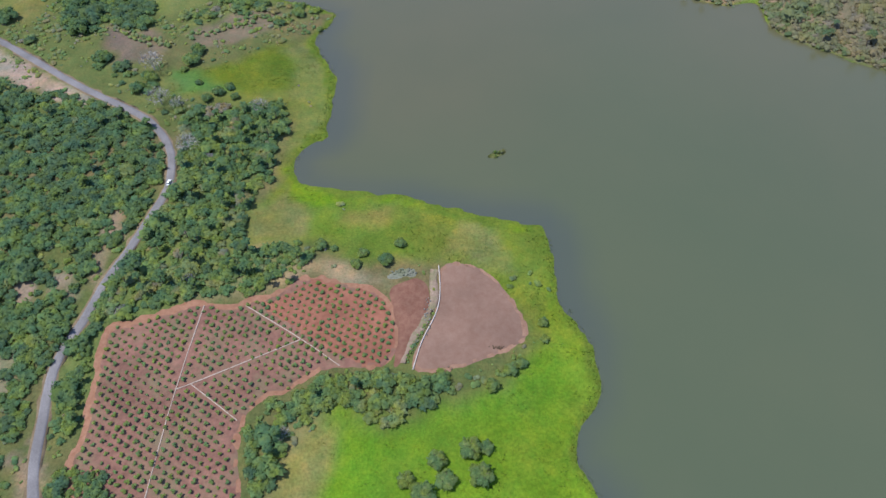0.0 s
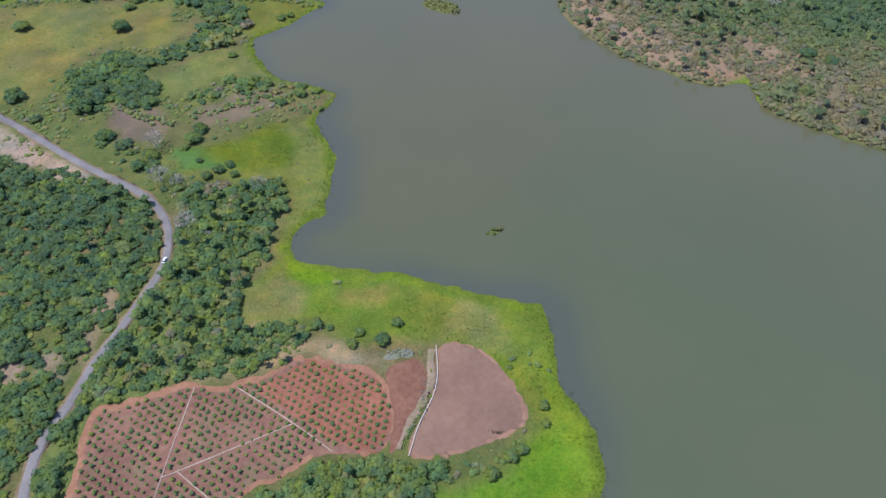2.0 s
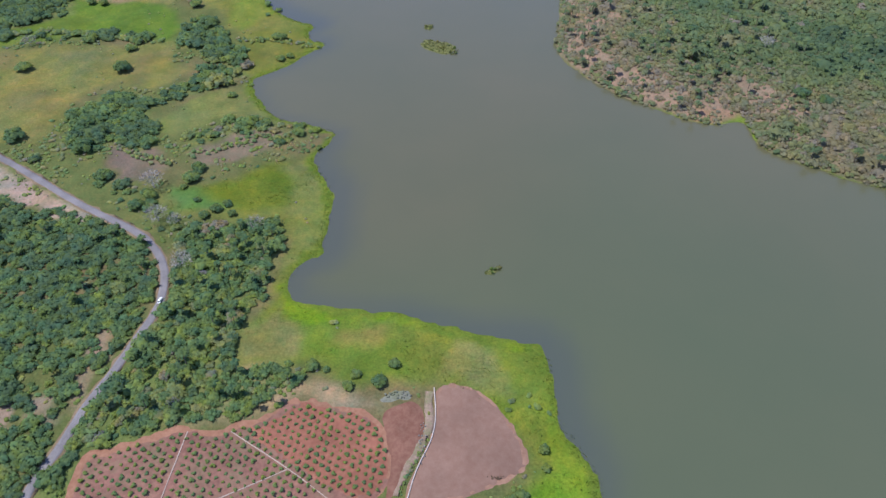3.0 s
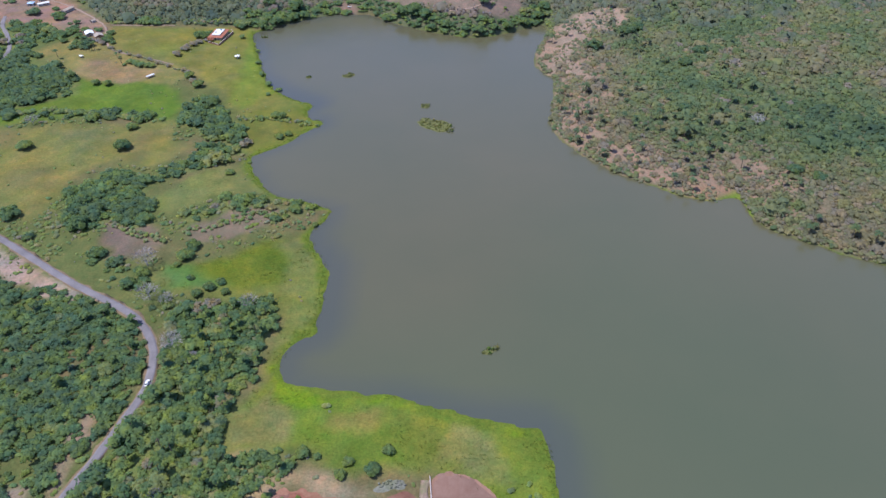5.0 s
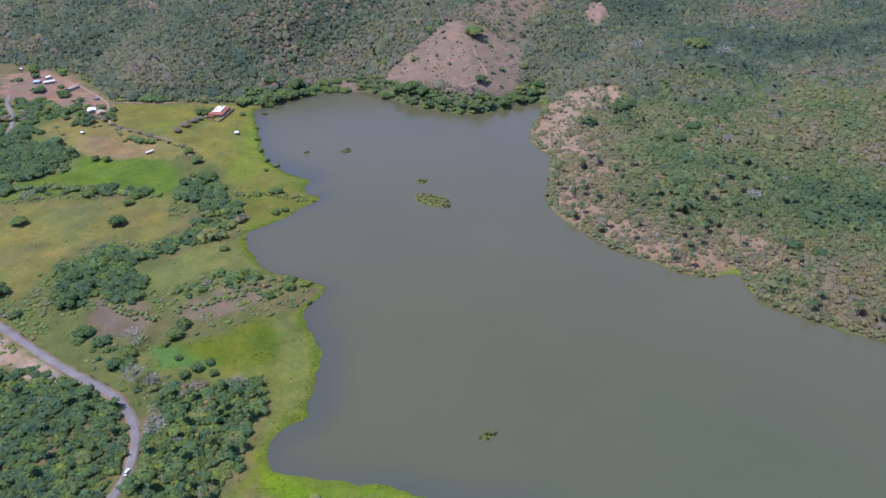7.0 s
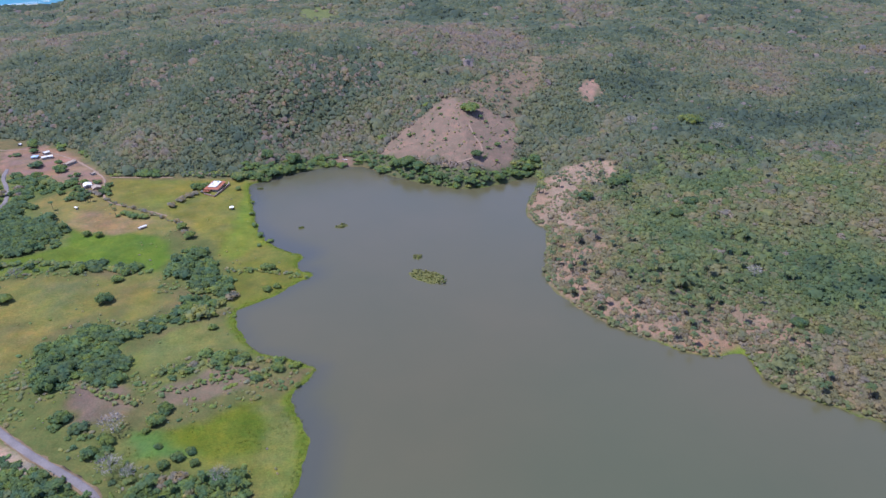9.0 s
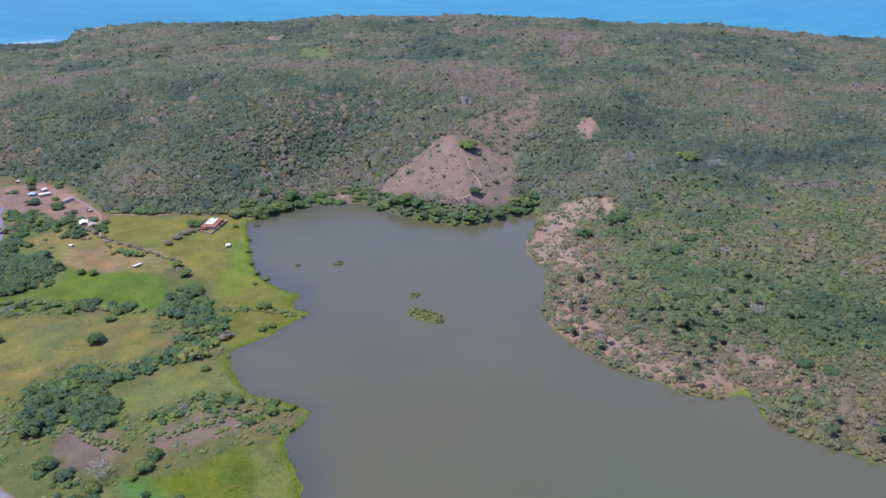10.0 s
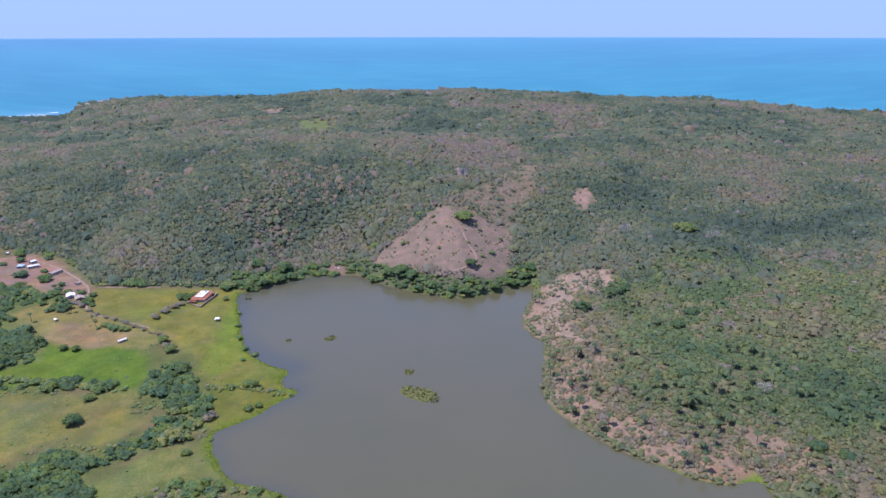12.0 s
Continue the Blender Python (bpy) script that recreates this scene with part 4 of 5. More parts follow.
def leafy(name, label, category, tone, seed, clumps=14, cards=40):
    """A broadleaf tree of crown radius 1: trunk with limbs, and a crown."""
    ob = thing(name, label, category, Matrix.Identity(4), "trees standing in the open")
    part("trunk", trunk_mesh(seed), BARK, ob)
    v, f, g = crown_shape(clumps, cards, seed, False, 6, (0.055, 0.12), 0.8)
    v = v * (1.15, 1.15, 1.05)
    me = mesh_from("crown", (v - (0, 0, 0.28)) * (1, 1, 1.0), f, LEAVES, True)
    tone_of(me, np.clip(tone + 0.05 * np.random.default_rng(seed).normal(size=len(v)), 0, 1))
    me.normals_split_custom_set_from_vertices(g.astype(np.float32))
    part("crown", me, LEAVES, ob)
    return ob


def settle(proto, spots, seed, size):
    """Puts the first of its kind at the first spot and copies at the others. A spot is x, y and maybe a radius."""
    r, poses = random.Random(seed), []
    for spot in spots:
        s = spot[2] if len(spot) > 2 else r.uniform(*size)
        poses.append(put(spot[0], spot[1], r.uniform(0, 6.28), s, r.uniform(0.85, 1.15)))
    for m in poses[1:]:
        copy_thing(proto, m)
    proto.matrix_world = poses[0]


# the pieces of each prototype are placed at size 1; copies carry the size in their pose
settle(leafy("tree", "round dark green tree standing in open pasture", "tree", 0.2, 201), [
    (-253, 495, 6.0), (-298, 402, 6.5), (-254, 414, 7.5), (-244, 388, 6.5), (-220, 357, 5.5), (-159, 365, 4.5), (-254, 543, 5.5), (-256, 737, 5.5), (-361, 590, 6),
    (-434, 793, 7.5), (-138, 324, 3.4), (-132, 329, 2.8), (-144, 318, 3.2), (-152, 333, 2.2), (-127, 320, 2.6), (-28, 195, 3.7), (-189, 327, 4.5)], 1, (4, 5))
settle(leafy("tree", "spreading mid-green tree among grass", "tree", 0.36, 202), [
    (-21, 206, 2.7), (-40, 200, 2.6), (-43, 193, 2.6), (-62, 205, 3.2), (49, 159, 2.4), (32, 134, 3.2), (37, 137, 2.6), (23, 126, 3), (-297, 543, 4.5), (-257, 529, 4.5),
    (-157, 458, 3.2), (-161, 354, 5), (-183, 337, 4), (-164, 346, 2.2), (-129, 514, 3.6), (-122, 519, 3), (-133, 548, 4.2), (-124, 420, 4), (-98, 407, 4), (-296, 547, 4.5)], 2, (3, 4))
settle(leafy("tree", "pale olive-green bushy tree in bright meadow", "tree", 0.38, 203), [
    (12, 97, 4.6), (-2, 92, 4), (2, 84, 4.2), (16, 86, 4.8), (-15, 84, 3.5), (-8, 78, 5.2), (19, 98, 3), (-332, 496, 6), (-42, 120, 3.4), (-137, 548, 4.5), (-312, 555, 4.5),
    (-82, 391, 2), (-55, 203, 1.8), (49, 150, 2.0), (-237, 632, 4.5), (-223, 612, 5), (-310, 614, 4), (-322, 616, 4)], 3, (3, 4))
settle(leafy("tree", "round bright green tree on the cleared slope", "tree", 0.4, 204), [
    (57, 872, 11), (-54, 850, 6), (2, 892, 5), (-20, 838, 3), (87, 811, 3.5)], 4, (4, 5))
settle(leafy("tree", "large rounded mid-green tree on the far shore", "tree", 0.17, 210), [
    (-191, 808, 8), (-161, 812, 9), (-193, 768, 6), (-178, 776, 6.5), (-164, 788, 6), (-150, 799, 6), (-20, 786, 8.5), (-34, 791, 8), (-8, 776, 7), (-53, 790, 5.5), (0, 758, 5), (16, 757, 5.5),
    (37, 747, 5), (51, 744, 6), (69, 750, 5), (86, 756, 6), (105, 768, 6), (122, 785, 7), (131, 798, 7), (-208, 772, 4.5)], 24, (4, 5))
settle(leafy("tree", "dark blue-green tree standing over dry ground", "tree", 0.06, 211), [
    (60, 781, 6), (167, 676, 7), (259, 633, 6.5), (239, 612, 6), (205, 702, 7.5), (216, 706, 6.5), (286, 428, 5), (273, 440, 5.5), (215, 530, 4.5)], 25, (5, 6))
settle(leafy("tree", "broad yellow-green crown standing over dry forest", "tree", 0.45, 208), [
    (320, 823, 11), (332, 832, 8), (372, 380, 7), (352, 398, 6.5)], 21, (8, 9))
settle(leafy("shrub", "small dark shrub on dry cleared ground", "shrub", 0.3, 205, 5, 24), [
    (34, 853, 1.8), (9, 833, 2.4), (24, 813, 2.6), (14, 787, 2.4), (57, 847, 1.6), (59, 821, 2.6), (68, 818, 1.8), (74, 800, 2.4), (71, 784, 2), (70, 863, 3.2), (76, 855, 3), (84, 782, 2.6),
    (17, 882, 3), (20, 866, 2), (9, 861, 1.6), (-14, 838, 2), (101, 844, 3), (-5, 815, 1.4), (40, 800, 1.3), (-30, 828, 1.6)], 5, (1.5, 2.5))
settle(leafy("shrub", "low brownish hedge shrub", "shrub", 0.7, 206, 5, 24), [
    (-340, 703), (-328, 694), (-316, 687), (-304, 682), (-290, 674), (-278, 664), (-265, 657), (-266, 686, 4.5), (-261, 701, 4.5), (-256, 712, 4), (-252, 720, 4), (-247, 647, 3), (-240, 640, 3),
    (-232, 622, 3.5)], 6, (1.8, 3))
settle(leafy("shrub", "dense green shrub in the pasture", "shrub", 0.28, 207, 5, 24), [
    (-306, 666, 4.2), (-300, 662, 4.6), (-293, 658, 4.2), (-286, 657, 3.6), (-281, 656, 3.2), (-311, 661, 2.4), (-381, 714, 4), (-209, 736, 3.5), (-169, 640, 3), (-158, 618, 3.4), (-146, 606, 3.2), (-178, 668, 3), (-154, 596, 2.4),
    (-185, 700, 2.5), (-150, 545, 3)], 7, (2, 3))


def bare_tree(seed, label):
    """A leafless tree: limbs fork down to fine twigs."""
    r = random.Random(seed)
    bm = bmesh.new()

    def grow(p, d, length, rad, level):
        e = p + d * length
        limb(bm, p, e, rad, rad * 0.62, 5 if level < 2 else 3)
        if level < 5:
            for _ in range(3 if level < 4 else 4):
                n = (d * 0.9 + Vector((r.uniform(-1, 1), r.uniform(-1, 1), r.uniform(-0.35, 0.6)))).normalized()
                grow(e, n, length * r.uniform(0.62, 0.85), rad * 0.58, level + 1)
    grow(Vector((0, 0, -0.05)), Vector((0.03, 0.02, 1)), 0.42, 0.05, 0)
    ob = thing("bare_tree", label, "tree", Matrix.Identity(4), "leafless trees")
    part("bough", bm, PALE_BARK, ob)
    g = np.random.default_rng(seed)
    V, F = [], []
    for k in range(420):
        d = g.normal(size=3)
        d[2] = abs(d[2])
        d /= np.linalg.norm(d)
        p = np.array((0, 0, 0.75)) + d * g.uniform(0.5, 1.0) * (1, 1, 0.7)
        t_ = np.cross(d, g.normal(size=3))
        V += [p - t_ * 0.012, p + t_ * 0.012, p + (d + 0.6 * g.normal(size=3)) * 0.2]
        F.append((3 * k, 3 * k + 1, 3 * k + 2))
    part("twig_crown", mesh_from("twig_crown", V, F, PALE_BARK), PALE_BARK, ob)
    return ob


settle(bare_tree(31, "leafless pale grey tree among green scrub"), [(-183, 346, 7.6), (-171, 314, 7.0), (-110, 309, 5.6), (-146, 276, 6.5), (-160, 312, 4.5), (-344, 535, 6.2), (-125, 183, 3.2), (-68, 104, 3.2), (344, 795, 8), (255, 842, 8.5), (362, 420, 7), (338, 405, 6), (390, 398, 7), (268, 505, 6)], 8, (4, 5))


def palm(seed, label, tall):
    """A palm: slender leaning trunk and drooping feathered fronds."""
    r = random.Random(seed)
    ob = thing("palm", label, "palm", Matrix.Identity(4), "palms in the woods")
    bm = bmesh.new()
    lean, p, rad = r.uniform(0.03, 0.1), Vector((0, 0, -0.1)), 0.2
    for k in range(5):
        q = Vector((lean * (k + 1) ** 1.5, 0, tall * (k + 1) / 5))
        limb(bm, p, q, rad, rad * 0.88, 6)
        p, rad = q, rad * 0.88
    part("trunk", bm, BARK, ob)
    V, F = [], []
    for k in range(15):
        a, up, ln = k * 2.4 + r.uniform(-0.2, 0.2), r.uniform(0.1, 1.0), r.uniform(2.2, 3.1)
        c_, s_ = math.cos(a), math.sin(a)
        base = len(V)
        for j in range(6):
            q = j / 5
            out, z = ln * q * (1 - 0.15 * q), ln * (up * q - (0.55 + up * 0.55) * q * q)
            w = (0.12, 0.42, 0.5, 0.46, 0.32, 0.04)[j]
            for side, dz in ((-1, -0.16), (0, 0), (1, -0.16)):
                V.append((p.x + c_ * out - s_ * side * w, p.y + s_ * out + c_ * side * w, p.z + z + dz * (w > 0.1)))
        for j in range(5):
            for m in range(2):
                i = base + j * 3 + m
                F.append((i, i + 1, i + 4, i + 3))
    mat = DRY_LEAVES if seed < 43 else LEAVES
    me = mesh_from("crown", V, F, mat)
    tone_of(me, np.full(len(V), 0.2 if seed % 2 else 0.32))
    part("crown", me, mat, ob)
    return ob


def random_spots(n, area, ok, seed, gap):
    r = np.random.default_rng(seed)
    x, y = r.uniform(area[0], area[1], n * 30), r.uniform(area[2], area[3], n * 30)
    keep = ok(x, y)
    out = []
    for a, b_ in zip(x[keep], y[keep]):
        if len(out) < n and all((a - p[0]) ** 2 + (b_ - p[1]) ** 2 > gap * gap for p in out):
            out.append((float(a), float(b_), float(r.uniform(0.95, 1.45))))
    return out


bank_ok = lambda x, y: (depth_in(x, y, UPLAND) > 4) & (depth_in(x, y, UPLAND) < 110) & (value_noise(x, y, 45, 71) > -0.25)
settle(palm(41, "slender green palm on the dry lake bank", 6.5), random_spots(130, (100, 420, 320, 720), bank_ok, 9, 5), 9, (1, 1))
settle(palm(42, "tall yellow-green palm in scrub forest", 8.0), random_spots(70, (100, 470, 320, 800), lambda x, y: bank_ok(x, y) | ((depth_in(x, y, UPLAND) > 30) & (depth_in(x, y, UPLAND) < 170)), 10, 6), 10, (1, 1))
settle(palm(43, "green palm in the roadside woods", 7.0), [(-121, 179, 1), (-146, 176, 1.1), (-56, 123, 1), (-70, 103, 1.1), (-72, 96, 1), (-39, 126, 1),
        (-73, 197, 1), (-85, 182, 1), (-78, 185, 1.1), (-95, 189, 1), (-378, 709, 1.2), (-369, 704, 1.1), (-361, 698, 1), (-357, 701, 1.2), (-375, 717, 1), (-364, 712, 1.1), (-385, 678, 1.2), (-324, 678, 1), (-316, 666, 0.9)]
       + random_spots(45, (-175, -90, 178, 315), lambda x, y: inside(x, y, WOODS[2][0]), 11, 6), 11, (1, 1))
settle(palm(44, "small yellowing palm beside the road", 4.5), [(-161, 130, 0.9), (-160, 118, 1), (-163, 122, 1), (-159, 111, 1)] + random_spots(35, (-300, -160, 190, 330), lambda x, y: inside(x, y, WOODS[0][0]), 12, 9), 12, (1, 1))

# the orchard: young trees planted in triangles, four metres apart
STEM = rough_stuff("stem", (0.12, 0.08, 0.05), (0.2, 0.15, 0.1), 6)


def orchard_tree(seed, tone):
    ob = thing("orchard_tree", "young round green fruit tree in red soil", "fruit tree", Matrix.Identity(4), "fruit trees in the orchard")
    bm = bmesh.new()
    limb(bm, (0, 0, -0.1), (0.02, 0, 0.7), 0.06, 0.04, 4)
    part("stem", bm, STEM, ob)
    v, f, g = crown_shape(3, 16, seed, False, 7, (0.1, 0.2))
    me = mesh_from("crown", v, f, LEAVES, True)
    tone_of(me, np.full(len(v), tone))
    me.normals_split_custom_set_from_vertices(g.astype(np.float32))
    part("crown", me, LEAVES, ob)
    return ob


u1, u2 = np.array((3.17, -1.93)), np.array((0.5, 3.78))
spots = []
r = random.Random(77)
for i in range(-45, 20):
    for j in range(-60, 25):
        p = np.array((-52.1, 172.4)) + u1 * i + u2 * j + (r.uniform(-0.25, 0.25), r.uniform(-0.25, 0.25))
        if p[1] > 52 and depth_in(p[:1], p[1:], ORCHARD)[0] > 3.2 and r.random() > 0.03:
            if min(away(p[:1], p[1:], l, False)[0] for l in ORCHARD_PATHS) > 0.6:
                weak = 0.8 if value_noise(p[0], p[1], 18, 81) > 0.35 else 1.0
                spots.append((float(p[0]), float(p[1]), r.uniform(0.85, 1.25) * weak))
spots.sort(key=lambda p: -p[1])
protos = [orchard_tree(300 + k, t_) for k, t_ in enumerate((0.3, 0.36, 0.4))]
for k, proto in enumerate(protos):
    settle(proto, spots[:300][k::3], 13 + k, (1, 1))
rest = np.array(spots[300:])
ob = scatter("orchard_rows", np.column_stack([rest[:, :2], height(rest[:, 0], rest[:, 1]) + 0.25]), rest[:, 2], np.full(len(rest), 0.35), [crown_shape(3, 16, 310 + k, True, 7, (0.1, 0.2)) for k in range(3)], LEAVES, 1.0)
tagged(ob, "rows of young round green fruit trees in red soil", "fruit trees", kind="stuff")

# ---- low growth ----
def low_growth(name, area, step, ok, seed, radius, tone, shapes, label, mat=None, tall=0.8, sink=0.6):
    r = np.random.default_rng(seed)
    x, y = spread(*area, step, seed)
    keep = (r.uniform(0, 1, len(x)) < ok(x, y)) & (away(x, y, ROAD_LINE, False) > 4.2)
    for poly in (ORCHARD, PLOT, SMALL_PLOT):
        keep &= depth_in(x, y, poly) < -1.0
    x, y = x[keep], y[keep]
    z = height(x, y)
    up = z > 0.15
    x, y, z = x[up], y[up], z[up]
    t_ = np.clip(tone + 0.13 * r.normal(size=len(x)), 0.03, 1)
    ob = scatter(name, np.stack([x, y, z], -1), r.uniform(*radius, len(x)), t_, shapes, mat or LEAVES, tall, sink)
    return tagged(ob, label, "scrub", kind="stuff")


SCRUB = [crown_shape(2, 6, s, False, 5, (0.12, 0.24)) for s in (51, 52, 53)]
LOW = [crown_shape(1, 5, s, False, 5, (0.14, 0.28)) for s in (54, 55, 56)]


def scrub_here(x, y):
    n = value_noise(x, y, 26, 91) * 0.6 + value_noise(x, y, 9, 92) * 0.5
    open_ = np.zeros(len(x), bool)
    for k in (0, 1, 2, 3, 4, 5, 6, 7, 8, 9, 10, 11, 12, 13, 14, 19, 24, 25, 26):
        open_ |= depth_in(x, y, COVERS[k][0]) > -1
    d = np.where(open_, smooth(0.35, 0.75, n) * 0.1, smooth(-0.3, 0.5, n) * 0.6)
    return np.where(depth_in(x, y, UPLAND) > 0, 0, d)


low_growth("low_scrub", (-420, 80, 62, 560), 3.6, scrub_here, 61, (0.6, 2.8), 0.44, SCRUB, "patchy green and olive scrub between trees", None, 0.55)
low_growth("dry_scrub", (95, 420, 300, 760), 3.6, lambda x, y: np.where((depth_in(x, y, UPLAND) > 1.5) & (depth_in(x, y, UPLAND) < 80), smooth(-0.5, 0.4, value_noise(x, y, 14, 93)) * 0.8, 0), 62,
           (0.7, 2.4), 0.6, SCRUB, "dry grey-olive bushes on bare earth", DRY_LEAVES)
low_growth("brush", (-300, -75, 300, 425), 2.3, lambda x, y: scrub_here(x, y) * 0.5, 68, (0.35, 1.0), 0.58, LOW, "fine dry brush and weeds between shrubs")
DITCH = [(-3, 190), (-3.5, 181), (-3, 172), (-5, 164), (-11, 154), (-16, 143), (-17, 136)]
strip("ditch_bank", DITCH, 2.8, rough_stuff("ditch_soil", (0.13, 0.088, 0.066), (0.215, 0.155, 0.122), 0.7, weeds=(0.09, 0.105, 0.04), coarse=0.12), 0.3, "stony pale bank between the plots", 1.8, category="ditch")


def hedge(name, line, wide, seed, radius, tone, label, mat=LEAVES):
    """A ragged hedge of shrubs along a line."""
    r = np.random.default_rng(seed)
    L = np.array(rounded(line, False, 2))
    s = np.concatenate([[0], np.cumsum(np.linalg.norm(np.diff(L, axis=0), axis=1))])
    q = np.arange(0, s[-1], 0.9)
    x, y = np.interp(q, s, L[:, 0]) + wide * r.normal(size=len(q)), np.interp(q, s, L[:, 1]) + wide * r.normal(size=len(q))
    keep = value_noise(x, y, 9, seed) > -0.55
    x, y, q = x[keep], y[keep], q[keep]
    ob = scatter(name, np.stack([x, y, height(x, y) + 0.1], -1), r.uniform(*radius, len(x)), np.clip(tone + 0.12 * r.normal(size=len(x)), 0, 1), SCRUB, mat, 0.9, 0.5)
    return tagged(ob, label, "hedge", kind="stuff")


hedge("ditch_hedge", [(x + 1.4, y) for x, y in DITCH[3:]], 0.8, 71, (0.4, 1.1), 0.36, "ragged green hedge along the ditch")
hedge("pasture_hedge", [(-345, 706), (-316, 688), (-296, 679), (-265, 657), (-245, 645), (-232, 622), (-222, 606)], 0.9, 72, (0.6, 1.6), 0.62, "dry hedge between the pastures")
hedge("field_hedge", [(-384, 552), (-340, 560), (-312, 556), (-296, 550), (-270, 548), (-235, 545)], 1.8, 73, (1.6, 3.4), 0.4, "thick green hedge between dry field and meadow")
hedge("cape_hedge", [(-170, 545), (-140, 545), (-118, 540), (-100, 535)], 2.2, 74, (0.8, 2.0), 0.42, "low green scrub across the cape")
hedge("foot_hedge", [(-366, 778), (-330, 778), (-290, 777), (-262, 778), (-215, 775)], 1.6, 75, (1.6, 3.2), 0.5, "yellow-green shrubs at the foot of the wooded hill")
hedge("north_field_hedge", [(-225, 390), (-200, 380), (-185, 372), (-160, 385), (-140, 396), (-120, 400)], 2.5, 76, (0.8, 2.2), 0.48, "patchy scrub across the dry field")
hedge("waterside_scrub", [(x + 4, y + 1) for x, y in SHORE_NORTH[13:] + SHORE_EAST[:6]], 1.6, 77, (1.0, 2.6), 0.5, "olive bushes leaning over the water below the bank", DRY_LEAVES)
hedge("waterside_scrub", [(x + 1, y + 5) for x, y in SHORE_EAST[8:16]], 1.8, 78, (1.2, 2.8), 0.56, "grey-green bushes above the reed fringe", DRY_LEAVES)
low_growth("slope_scrub", (-70, 250, 760, 1030), 5.0, lambda x, y: 0.3 * (inside(x, y, CLEARING)) + 0.5 * inside(x, y, HIGH_CLEARING) + 0.25 * inside(x, y, SCAR), 63, (0.7, 2.0), 0.6, LOW,
           "scattered dry shrubs on the cleared slope")
low_growth("field_scrub", (-480, -90, 440, 780), 4.5, lambda x, y: np.where(depth_in(x, y, UPLAND) < 0, smooth(0.05, 0.75, value_noise(x, y, 22, 94) * 0.6 + value_noise(x, y, 8, 95) * 0.6) * 0.3, 0), 64,
           (0.5, 1.3), 0.5, LOW, "weedy tufts and bushes in the pastures")


def reed_shape(seed):
    """A tuft of upright blades."""
    r = np.random.default_rng(seed)
    V, F = [], []
    for k in range(9):
        a, ln = r.uniform(0, 6.28), r.uniform(0.7, 1.25)
        b_ = np.array((0.55 * r.normal(), 0.55 * r.normal(), -0.1))
        t_ = np.array((math.cos(a), math.sin(a), 0)) * 0.16
        V += [b_ - t_, b_ + t_, b_ + (r.normal() * 0.3, r.normal() * 0.3, ln)]
        F.append((3 * k, 3 * k + 1, 3 * k + 2))
    V, F = np.array(V), np.array(F)
    g = V * (0.5, 0.5, 0.2) + (0, 0, 0.9)
    return V, F, g / np.linalg.norm(g, axis=1)[:, None]


REEDS = [reed_shape(s) for s in (1, 2, 3, 4)]


def shore_reeds(x, y):
    d = -depth_in(x, y, LAKE_LINE)
    u = depth_in(x, y, UPLAND)
    lime = np.maximum(depth_in(x, y, COVERS[25][0]), depth_in(x, y, COVERS[26][0])) > 0
    return np.where((d > -0.8) & (d < 3.5 + 2 * value_noise(x, y, 12, 96)) & ~lime, np.where(u < 0, 0.6, 0.25) * np.where((y > 745) & (x > -190), 0.15, 1), 0)


def reeds(name, area, step, seed, radius, label, ok=shore_reeds, tone=0.4):
    r = np.random.default_rng(seed)
    x, y = spread(*area, step, seed)
    keep = r.uniform(0, 1, len(x)) < ok(x, y)
    x, y = x[keep], y[keep]
    z = np.maximum(height(x, y), -0.05)
    t_ = np.clip(tone + 0.2 * r.normal(size=len(x)), 0, 1)
    ob = scatter(name, np.stack([x, y, z], -1), r.uniform(*radius, len(x)), t_, REEDS, REED, 0.7)
    return tagged(ob, label, "grass", kind="stuff")


reeds("shore_reeds", (-215, 90, 60, 780), 1.5, 65, (0.5, 1.0), "bright yellow-green reeds along the lake edge")
reeds("bank_reeds", (205, 320, 320, 445), 1.8, 66, (0.6, 1.1), "thin band of green reeds below the dry bank")
def grass_here(x, y):
    g = np.zeros(len(x))
    for k in (0, 1, 2, 4):
        g = np.maximum(g, (depth_in(x, y, COVERS[k][0]) > 0) * smooth(-0.2, 0.6, value_noise(x, y, 12, 97)) * 0.5)
    return g * (depth_in(x, y, LAKE_LINE) < -3)
reeds("meadow_grass", (-175, 80, 60, 390), 2.2, 67, (0.5, 1.1), "uneven tall grass of the wet meadows", grass_here, 0.35)


# ---- buildings ----
PLASTER = tinted("plaster", (0.42, 0.36, 0.3), 0.85, 0.8)
BRICK_WALL = tinted("brick_wall", (0.3, 0.16, 0.11), 0.9, 2.0)
ROOF_TILE = rough_stuff("roof_tile", (0.2, 0.07, 0.045), (0.33, 0.13, 0.085), 1.4, relief=0.1)
WHITE_ROOF = tinted("white_roof", (0.5, 0.5, 0.5), 0.6, 0.5, 0.2)
BLUE_ROOF = tinted("blue_roof", (0.24, 0.34, 0.46), 0.5, 0.6, 0.2)
TAN_ROOF = rough_stuff("tan_roof", (0.2, 0.16, 0.13), (0.32, 0.27, 0.23), 0.9)
DARK_WOOD = rough_stuff("dark_wood", (0.05, 0.032, 0.022), (0.11, 0.075, 0.05), 3.0)
GLASS_PANE = tinted("window_glass", (0.03, 0.04, 0.05), 0.08, 2.0, 0.2, 0.5)


